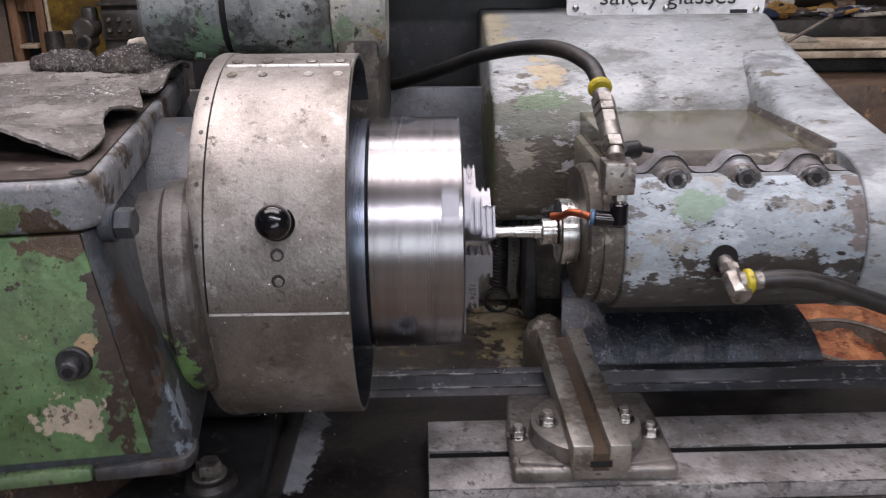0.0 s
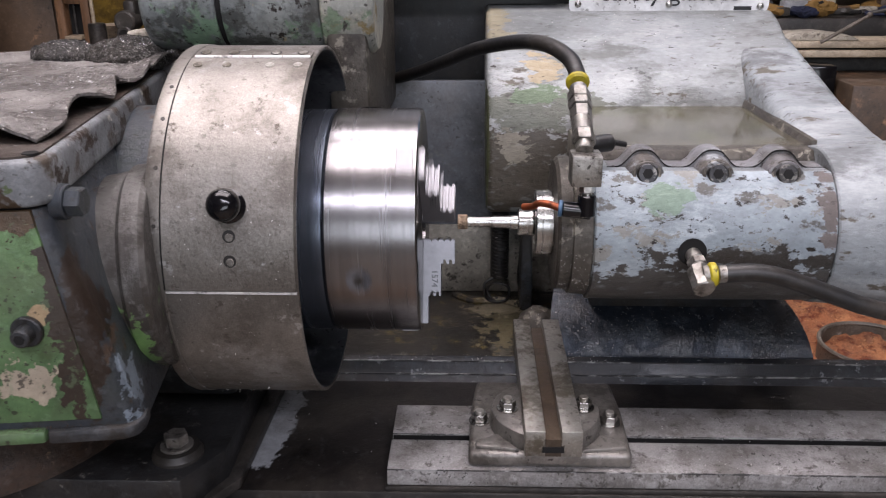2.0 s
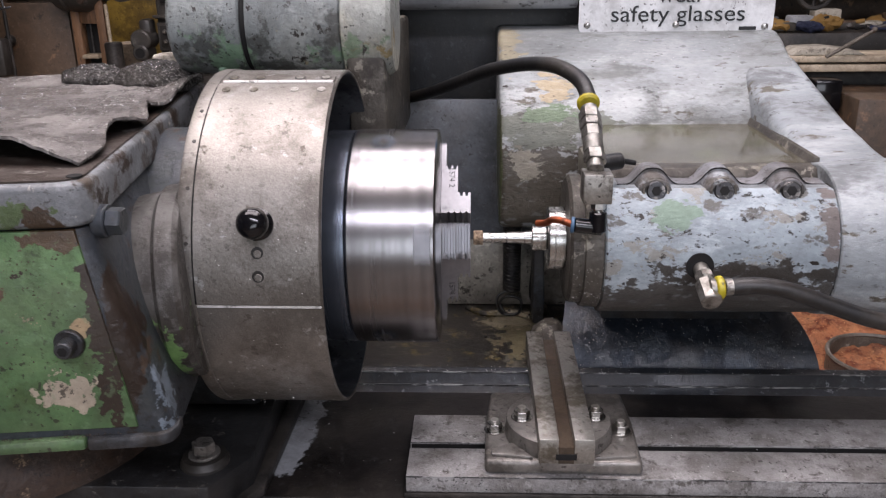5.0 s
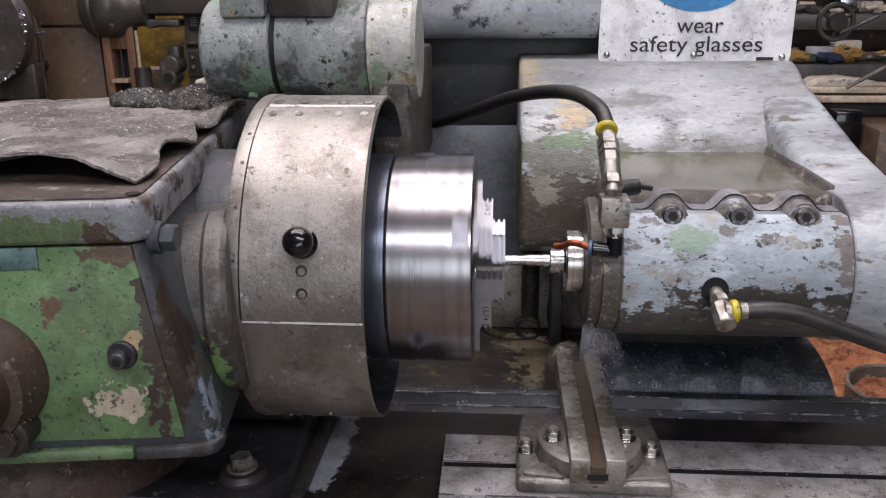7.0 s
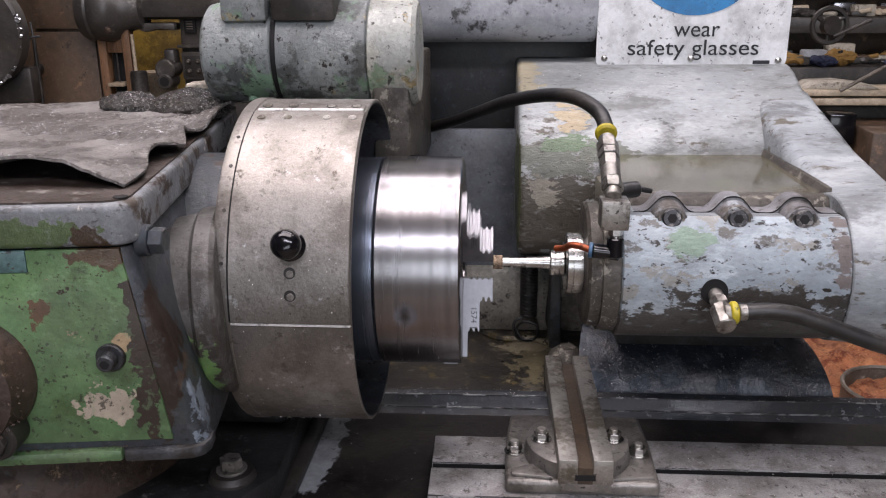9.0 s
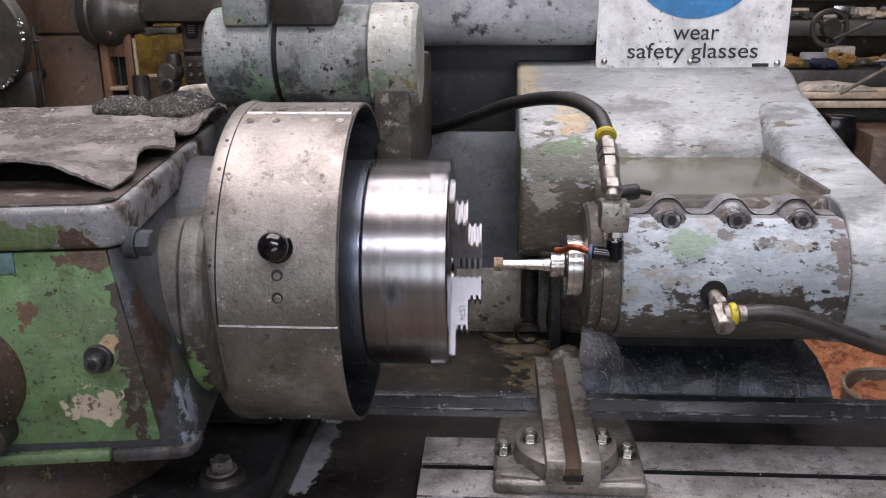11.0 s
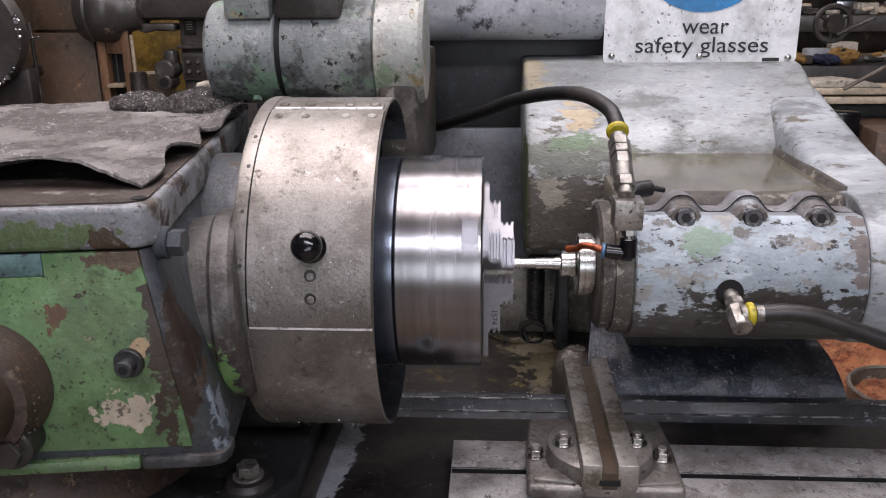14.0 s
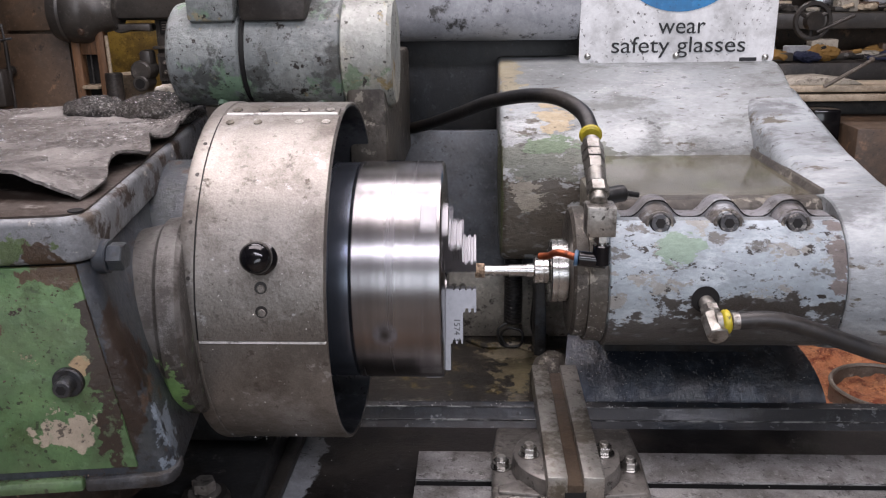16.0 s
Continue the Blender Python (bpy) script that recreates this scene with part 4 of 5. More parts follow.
# ---- grinding head ----
def build_wheel_head():
    t = thing("wheel_head", (0.25, 0.2, 0.99), "large chipped blue-grey grinding head casting with coolant trough", "grinding head")
    face = [(0.62, 0.985), (0.215, 0.985), (0.205, 1.0), (0.205, 1.06), (0.212, 1.105), (0.228, 1.138), (0.248, 1.159), (0.29, 1.182), (0.36, 1.217), (0.384, 1.2245), (0.41, 1.227), (0.62, 1.227)]
    bm = prism(face, "x", 0.074, 0.47, 0.012, 4)
    part("casting", bm, M["head_cast"], t, "big rounded casting with flaking paint")
    part("shelf", prism([(-0.03, 0.99), (0.215, 0.99), (0.215, 1.098), (-0.03, 1.098)], "x", 0.175, 0.470, 0.004), M["trough"], t, "stained trough floor")
    arm = [(-0.02, 0.99), (0.40, 0.99), (0.40, 1.20), (0.33, 1.195), (0.29, 1.1835), (0.15, 1.146), (0.06, 1.130), (0.0, 1.124), (-0.03, 1.112)]
    part("arm", prism(arm, "x", 0.394, 0.482, 0.016, 4), M["casting"], t, "sloping side of the casting")
    part("front_rim", prism([(-0.024, 1.09), (0.006, 1.09), (0.006, 1.1235), (0.003, 1.126), (-0.018, 1.126), (-0.024, 1.118)], "x", 0.175, 0.400, 0.002), M["dirty_cast"], t)
    part("trough_ledge", prism([(0.378, 1.10), (0.398, 1.10), (0.398, 1.131), (0.3925, 1.131)], "y", 0.004, 0.225, 0.001), M["dirty_cast"], t, "grit-covered ledge")
    part("coolant", box(0.182, 0.392, 0.004, 0.232, 1.0985, 1.1235), M["water"], t, "shallow murky coolant")
    part("rear_barrel", revolve([(0.3866, 0.0), (0.3866, 0.0755), (0.388, 0.0772), (0.50, 0.084), (0.62, 0.088), (0.62, 0)], GY, GZ, 96), M["casting"], t, "blue-grey rounded continuation of the spindle housing")
    # saddle and block are coloured near-black for the shade below the casting
    part("saddle", prism([(0.0, 0.985), (-0.01, 1.06), (0.2, 1.09), (0.22, 0.95), (0.10, 0.95)], "x", 0.18, 0.42, 0.006), M["grime_and_shade"], t, "underside of the casting, its shade painted near-black")
    part("under_block", box(0.20, 0.40, 0.12, 0.36, 0.895, 0.99, 0.006), M["grime_and_shade"], t)
    return t


M["head_cast"] = layered("flaking_layered_paint", srgb("8d9293"), [
    (srgb("a6aaaa"), 8, 0.5, 0.64, 0.45, 0.0), (srgb("6e716f"), 14, 0.55, 0.66, 0.5, 0.0), (srgb("5b564c"), 36, 0.62, 0.67, 0.5, 0.0), (srgb("26221e"), 75, 0.66, 0.69, 0.5, 0.1)],
    0.4, 0, 0.35, 60, 0.1, 260, stretch=(0.5, 1, 1.1), specks=0.34,
    blobs=[(srgb("4b463d"), (-0.13, 0.0, 0.06), (0.085, 0.05, 0.075), 0.9, 0.3),
           (srgb("6e7268"), (-0.12, 0.02, 0.128), (0.075, 0.04, 0.026), 1.2, 0.45),
           (srgb("8a8578"), (-0.145, 0.0, 0.085), (0.016, 0.06, 0.018), 1.6, 0.5),
           (srgb("66785f"), (-0.108, 0.02, 0.145), (0.034, 0.05, 0.012), 1.0, 0.45),
           (srgb("a2957b"), (-0.105, 0.05, 0.176), (0.024, 0.06, 0.014), 1.1, 0.55),
           (srgb("9c957f"), (-0.165, 0.15, 0.225), (0.018, 0.08, 0.03), 1.2, 0.55),
           (srgb("474b33"), (-0.176, 0.02, 0.08), (0.004, 0.2, 0.08), 0.5, 0.5)])


def build_spindle():
    t = thing("grinding_spindle", (0.2, GY, GZ), "chipped blue-grey spindle housing with a slender grinding quill", "grinding spindle")
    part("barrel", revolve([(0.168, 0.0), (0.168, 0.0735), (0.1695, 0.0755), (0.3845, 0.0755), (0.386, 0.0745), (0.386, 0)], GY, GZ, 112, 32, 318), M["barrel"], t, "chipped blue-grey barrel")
    part("end_cap", revolve([(0.136, 0.0), (0.136, 0.062), (0.139, 0.066), (0.150, 0.0665), (0.1505, 0.070), (0.1675, 0.0715), (0.1675, 0)], GY, GZ, 96), M["dirty_cast"], t, "sludge-covered end cap")
    part("nose", revolve([(0.118, 0.0), (0.118, 0.031), (0.1192, 0.0325), (0.1240, 0.0325), (0.1243, 0.0318), (0.1250, 0.0318), (0.1253, 0.0325), (0.1350, 0.0325), (0.1358, 0.031), (0.1358, 0)], GY, GZ, 72), M["bright"], t, "bright ground nose ring")
    part("collar", revolve([(0.102, 0), (0.102, 0.0125), (0.1028, 0.0134), (0.1070, 0.0134), (0.1073, 0.0128), (0.1120, 0.0128), (0.1123, 0.0136), (0.1165, 0.0136), (0.1175, 0.012), (0.1178, 0)], GY, GZ, 48), M["bright"], t)
    part("quill", revolve([(0.052, 0), (0.052, 0.0052), (0.0755, 0.0054), (0.0758, 0.0048), (0.0763, 0.0048), (0.0766, 0.0060), (0.0945, 0.0062), (0.0950, 0.0070), (0.1018, 0.0072), (0.1018, 0)], GY, GZ, 36), M["bright"], t, "slender polished quill")
    part("grinding_wheel", revolve([(0.0418, 0), (0.0418, 0.0066), (0.0425, 0.0075), (0.0512, 0.0075), (0.0518, 0.007), (0.0518, 0)], GY, GZ, 36), M["wheel"], t, "small tan mounted grinding wheel")
    # clamping strap with three bosses
    strap = []
    for k in range(61):
        x = 0.183 + k * (0.386 - 0.183) / 60
        h = sum(math.exp(-(abs(x - c) / 0.0165) ** 3.2) for c in (0.217, 0.281, 0.344))
        strap.append((x, 1.1172 + 0.0165 * min(1, h)))
    part("strap", prism([(0.183, 1.100)] + strap + [(0.386, 1.100)], "y", -0.050, -0.0245, 0.0015), M["lug"], t, "clamp strip with three humps")
    part("strap_bed", box(0.169, 0.3858, -0.0665, -0.0235, 1.098, 1.1170, 0.001), M["casting"], t, "flat clamping ledge")
    part("strap_seam", prism([(x, z + 0.0004) for x, z in strap] + [(x, z - 0.0011) for x, z in reversed(strap)], "y", -0.0506, -0.0498), M["hole"], t)
    for x in (0.217, 0.281, 0.344):
        b = part("boss", round_bar((x, -0.024, 1.1160), (x, -0.0685, 1.1105), [(0, 0.0180), (0.020, 0.0176), (0.0425, 0.0172), (0.0442, 0.0166), (0.0448, 0.0155)], 36), M["lug"], t, "grimy cast lug")
        d = Vector((0, -0.96, 0.28)).normalized()
        p = Vector((x, -0.0690, 1.1155))
        s = part("socket_screw", merge(cyl(p - d * 0.004, p + d * 0.006, 0.0094, 0.0012, 32)), M["black_oxide"], b, "black socket-head screw")
        part("hex_socket", cyl(p + d * 0.0052, p + d * 0.0066, 0.0050, 0, 6), M["hole"], s)
        part("counterbore", ring_about(p - d * 0.002, d, 0.0100, 0.0135, 0.0045), M["dirty_cast"], b, "grimy counterbore rim")
    part("port_hole", cyl((0.257, -0.089, 1.051), (0.257, -0.1025, 1.051), 0.0130, 0, 28), M["hole"], t)


def build_coolant_fittings():
    # upper hose with its stack of fittings, distributor block and nozzle
    t = thing("coolant_hose", (0.156, -0.1, 1.115), "black coolant hose with stacked brass fittings and copper nozzle", "hose")
    d = Vector((-0.012, 0.085, 0.052))
    p = Vector((0.1565, -0.096, 1.143))

    def at(s):
        return p + d * s
    part("distributor_block", box(0.143, 0.1695, -0.112, -0.085, 1.1145, 1.1425, 0.0012), M["brass"], t, "square pitted brass block")
    up = Vector((-0.010, 0.050, 0.040))
    u = up.normalized()
    q = Vector((0.1555, -0.095, 1.1425))
    spec = [(0.0, 0.008, 0.0085, 24), (0.008, 0.018, 0.0118, 6), (0.018, 0.034, 0.0105, 24), (0.034, 0.046, 0.0112, 6), (0.047, 0.055, 0.0122, 6), (0.056, 0.066, 0.0122, 6), (0.066, 0.072, 0.0095, 24)]
    top = Vector((0.158, 0.002, 1.190))
    u = (top - q).normalized()
    length = (top - q).length
    for a, b, r, n in spec:
        k = length / 0.082
        part("fitting", cyl(q + u * a * k, q + u * b * k, r * 0.92, 0.0008, n), M["brass"], t)
    part("hose_ring", cyl(top - u * 0.0060, top + u * 0.0010, 0.0115, 0.002, 32), M["yellow"], t, "yellow plastic ring")
    e = top + u * 0.012
    part("hose", hose([top - u * 0.004, e, (0.152, 0.035, 1.2075), (0.132, 0.075, 1.216), (0.103, 0.13, 1.212), (0.06, 0.20, 1.196), (0.02, 0.27, 1.172), (-0.02, 0.34, 1.148), (-0.056, 0.40, 1.1305)], 0.0082, 10, 20), M["rubber"], t, "black rubber hose")
    part("stub", merge(cyl((0.163, -0.06, 1.140), (0.186, -0.05, 1.141), 0.0082, 0.0015, 20), cyl((0.186, -0.05, 1.141), (0.2, -0.046, 1.138), 0.0028, 0, 12)), M["rubber"], t, "black rubber stub")
    part("nipple", merge(hexbar((0.1580, -0.1045, 1.1145), (0.1580, -0.105, 1.108), 0.0068), cyl((0.158, -0.105, 1.108), (0.158, -0.1065, 1.094), 0.0045, 0.0005, 18)), M["bright"], t)
    part("elbow", merge(cyl((0.158, -0.106, 1.106), (0.158, -0.107, 1.087), 0.0082, 0.001, 24), cyl((0.163, -0.107, 1.0905), (0.137, -0.104, 1.0925), 0.0072, 0.001, 24)), M["bakelite"], t, "black plastic elbow")
    part("collet", cyl((0.137, -0.104, 1.0925), (0.1335, -0.1035, 1.0928), 0.0076, 0.0006, 24), M["blue_plastic"], t, "blue plastic release ring")
    part("nozzle", hose([(0.136, -0.1038, 1.0926), (0.126, -0.10, 1.0952), (0.117, -0.094, 1.0945), (0.112, -0.086, 1.089), (0.104, -0.078, 1.086)], 0.0034, 6, 14), M["copper"], t, "bent copper nozzle pipe")

    t = thing("lower_hose", (0.25, -0.1, 1.05), "black rubber hose on a brass elbow with yellow ring", "hose")
    part("elbow", merge(cyl((0.257, -0.090, 1.051), (0.2585, -0.112, 1.046), 0.0072, 0.001, 24), hexbar((0.2585, -0.112, 1.046), (0.259, -0.119, 1.043), 0.0092), cyl((0.259, -0.118, 1.043), (0.257, -0.137, 1.04), 0.0078, 0.001, 20), cyl((0.256, -0.127, 1.044), (0.2575, -0.150, 1.034), 0.0100, 0.0012, 8), cyl((0.257, -0.139, 1.0435), (0.266, -0.1395, 1.0445), 0.0085, 0.001, 20)), M["brass"], t, "brass elbow")
    part("hose_ring", cyl((0.2625, -0.1395, 1.0440), (0.2695, -0.1397, 1.0448), 0.0108, 0.0015, 28), M["yellow"], t, "yellow plastic ring")
    part("hose_barb", cyl((0.27, -0.1397, 1.0448), (0.281, -0.14, 1.0455), 0.0078, 0.001, 20), M["brass"], t)
    part("hose", hose([(0.277, -0.14, 1.0452), (0.30, -0.14, 1.0465), (0.327, -0.14, 1.0420), (0.37, -0.14, 1.0265), (0.41, -0.14, 1.0130), (0.47, -0.135, 1.000), (0.56, -0.12, 0.99), (0.64, -0.08, 0.985)], 0.0080, 10, 20), M["rubber"], t, "black rubber hose")


def build_sign():
    t = thing("safety_sign", (0.3255, 0.392, 1.222), "white enamel safety sign with blue disc and black lettering", "sign")
    bm = box(0.189, 0.4625, 0.388, 0.391, 1.2215, 1.56, 0.0)
    es = [e for e in bm.edges if abs((e.verts[0].co - e.verts[1].co).y) > 0.001]
    bmesh.ops.bevel(bm, geom=es, offset=0.010, segments=4, affect="EDGES", profile=0.5)
    part("plate", bm, M["sign"], t)
    part("blue_disc", cyl((0.326, 0.3880, 1.394), (0.326, 0.3872, 1.394), 0.100, 0, 96), M["sign_blue"], t, "blue printed disc")
    face = Matrix.Rotation(radians(90), 4, "X")
    lettering("wear", 0.0325, Matrix.Translation((0.3315, 0.3875, 1.2645)) @ face, M["ink"], "lettering", t)
    lettering("safety glasses", 0.0315, Matrix.Translation((0.3280, 0.3875, 1.2385)) @ Matrix.Diagonal((1.14, 1, 1, 1)) @ face, M["ink"], "lettering", t)
    for x, z in ((0.201, 1.234), (0.326, 1.2335), (0.451, 1.2305)):
        part("screw", round_bar((x, 0.3885, z), (x, 0.3850, z), [(0, 0.0048), (0.002, 0.0046), (0.0035, 0.002)], 20), M["bright"], t)
    part("maker_mark", box(0.415, 0.439, 0.3874, 0.3879, 1.2255, 1.2305), M["ink"], t, "small black printed bar")


def build_motor():
    t = thing("electric_motor", (-0.165, 0.12, 1.22), "green and grey flaking painted electric motor", "motor")
    cy, cz, R = 0.12, 1.263, 0.0580
    part("rear_cover", revolve([(-0.292, 0), (-0.292, 0.050), (-0.288, 0.055), (-0.282, 0.0565), (-0.213, 0.0575), (-0.211, 0.055), (-0.211, 0)], cy, cz, 72), M["motor"], t)
    part("seam_ring", revolve([(-0.2105, 0.050), (-0.2105, 0.0545), (-0.2045, 0.0545), (-0.2045, 0.050)], cy, cz, 72, closed=True), M["hole"], t)
    part("stator", revolve([(-0.204, 0), (-0.204, R), (-0.202, R + 0.001), (-0.104, R + 0.001), (-0.102, R - 0.001), (-0.102, 0)], cy, cz, 72), M["motor"], t)
    part("drive_cover", revolve([(-0.1015, 0), (-0.1015, R), (-0.100, R + 0.0025), (-0.052, R + 0.0025), (-0.047, R - 0.002), (-0.047, 0)], cy, cz, 72), M["motor_cream"], t, "cream-grey flaking end cover")
    part("bracket", prism([(0.08, 1.10), (0.07, 1.23), (0.12, 1.262), (0.40, 1.25), (0.40, 1.10)], "x", -0.098, -0.055, 0.006), M["dirty_cast"], t, "upright bracket with flaking paint")
    part("terminal_box", box(-0.208, -0.136, 0.066, 0.13, 1.300, 1.36, 0.006), M["dark_iron"], t, "dark terminal box")
    part("lug", box(-0.265, -0.213, 0.068, 0.10, 1.300, 1.336, 0.005), M["motor"], t)
    for x, a in ((-0.186, 152), (-0.128, 148), (-0.24, 140)):
        a = radians(180 - a)
        d = Vector((0, -math.sin(radians(30)) * 1.0, -math.cos(radians(30))))
        c = Vector((x, cy, cz))
        part("screw", hexbar(c + d * (R - 0.002), c + d * (R + 0.004), 0.0055), M["motor"], t)


def build_cable():
    t = thing("coiled_cable", (0.095, 0.38, 0.80), "black coiled cable hanging behind the dresser", "cable")
    pts = []
    for k in range(300):
        a = k / 300
        z = 0.985 - a * 0.145
        pts.append((0.098 + 0.0098 * math.cos(a * 165), 0.355 + 0.0098 * math.sin(a * 165), z))
    part("coil", hose(pts, 0.0044, 1, 8), M["rubber"], t)
    part("loop", hose([(0.095, 0.352, 0.842), (0.076, 0.348, 0.83), (0.082, 0.344, 0.806), (0.108, 0.342, 0.806), (0.112, 0.346, 0.826), (0.092, 0.348, 0.832), (0.08, 0.35, 0.82), (0.088, 0.345, 0.804)], 0.0022, 8, 8), M["rubber"], t)
    part("lead", hose([(0.128, 0.352, 0.99), (0.131, 0.35, 0.90), (0.127, 0.348, 0.84), (0.135, 0.345, 0.815)], 0.0028, 8, 8), M["rubber"], t)
    part("clip", box(0.128, 0.152, 0.335, 0.352, 0.806, 0.822, 0.002), M["dirty_cast"], t)


def crumbs(name, spots, size, parent_list, material, seed):
    """Tiny ragged chips of metal, one mesh."""
    rnd = random.Random(seed)
    verts, faces = [], []
    for p in spots:
        s = size * rnd.uniform(0.4, 1.3)
        q = [Vector((rnd.uniform(-1, 1), rnd.uniform(-1, 1), rnd.uniform(-1, 1))) * s for _ in range(4)]
        n = len(verts)
        verts += [p + v for v in q]
        faces += [(n, n + 1, n + 2), (n, n + 2, n + 3), (n, n + 3, n + 1), (n + 1, n + 3, n + 2)]
    me = bpy.data.meshes.new(name)
    me.from_pydata([v - Vector(parent_list) for v in verts], [], faces)
    me.materials.append(material)
    ob = new(name, me)
    ob.location = parent_list
    return ob


def build_swarf():
    rnd = random.Random(12)
    spots = []
    for k in range(420):
        a = radians(rnd.gauss(170, 9))
        r = 0.1662
        spots.append(Vector((rnd.uniform(-0.208, -0.09), AY - math.sin(a) * r, AZ + math.cos(a) * r)))
    for k in range(70):
        a = radians(rnd.uniform(60, 150))
        spots.append(Vector((rnd.uniform(-0.208, -0.09), AY - math.sin(a) * 0.1685, AZ + math.cos(a) * 0.1685)))
    ob = tagged(crumbs("grinding_dust", spots, 0.0008, (-0.15, AY, AZ), M["worn_edge"], 1), "fine bright metal crumbs stuck to the guard", "metal dust", "", "stuff")
    MOVING.append(ob)
    spots = []
    for k in range(500):
        u, z = -0.02 - 0.12 * rnd.random(), 0.996 + 0.155 * rnd.random() ** 0.8
        x, y = swivel(u, 0.0022)
        spots.append(Vector((x, y, z)))
    for k in range(120):
        x, y = swivel(-rnd.random() * 0.14, 0.004 + 0.003 * rnd.random())
        spots.append(Vector((x, y - 0.003, 0.9855)))
    for k in range(500):
        a = 2 * math.pi * rnd.random()
        x, y = swivel(-0.142, 0)
        r = 0.0505 + 0.004 * rnd.random()
        spots.append(Vector((x + r * math.cos(a), y - 0.004 - 0.03 * rnd.random(), 1.05 + r * math.sin(a))))
    ob = tagged(crumbs("grinding_grit", spots, 0.0010, (-0.3, -0.302, 1.05), M["rust_ring"], 2), "brown gritty crumbs stuck on the green panel", "grit", "", "stuff")
    MOVING.append(ob)
    spots = []
    while len(spots) < 2600:
        u, v = rnd.uniform(-0.30, -0.02), rnd.uniform(0.07, 0.50)
        if noise.noise(Vector((u * 22, v * 22, 3.3))) < rnd.uniform(-0.35, 0.5):
            continue
        x, y = swivel(u + 0.02 * v, v)
        spots.append(Vector((x, y, 1.19)))
    deps = bpy.context.evaluated_depsgraph_get()
    deps.update()
    lying = []
    for p in spots:
        hit_, place, normal, _, ob_, _ = scene.ray_cast(deps, Vector((p.x, p.y, 1.28)), Vector((0, 0, -1)))
        if hit_ and ob_.parent and ob_.parent.name.startswith("rubber_sheet"):
            lying.append(place + normal * 0.0002)
    ob = tagged(crumbs("sheet_grit", lying, 0.0007, (-0.4, -0.02, 1.19), M["chip_metal"], 7), "glittering metal grit on the rubber sheet", "grit", "", "stuff")
    MOVING.append(ob)
    spots = [Vector((rnd.uniform(-0.03, 0.6), rnd.uniform(-0.145, -0.03), 0.8442)) for k in range(260)]
    spots += [Vector((rnd.uniform(-0.19, 0.6), rnd.uniform(0.088, 0.105), 0.8372)) for k in range(260)]
    spots += [Vector((rnd.uniform(-0.2, -0.04), rnd.uniform(-0.15, 0.06), 0.8207)) for k in range(40)]
    ob = tagged(crumbs("table_swarf", spots, 0.0009, (0.2, 0, 0.83), M["worn_edge"], 3), "fine metal crumbs scattered on the table", "swarf", "", "stuff")
    MOVING.append(ob)
    spots = []
    for k in range(70):
        a = radians(rnd.uniform(95, 140))
        r = 0.072
        spots.append(Vector((rnd.uniform(0.138, 0.168), GY - math.sin(a) * r, GZ + math.cos(a) * r)))
    for k in range(420):
        a = rnd.gauss(38, 16)
        spots.append(Vector((rnd.uniform(0.12, 0.47), 0.20 - 0.1005 * math.cos(radians(a)), 0.80 + 0.1055 * math.sin(radians(a)))))
    for k in range(200):
        spots.append(Vector((rnd.uniform(0.09, 0.46), rnd.uniform(0.30, 0.37), 0)))
        y = spots[-1].y
        spots[-1].z = 1.182 + (y - 0.29) * 0.5 + 0.0006
    ob = tagged(crumbs("head_swarf", spots, 0.0007, (0.2, 0.1, 0.95), M["worn_edge"], 5), "fine metal crumbs on the grinding head and cover", "swarf", "", "stuff")


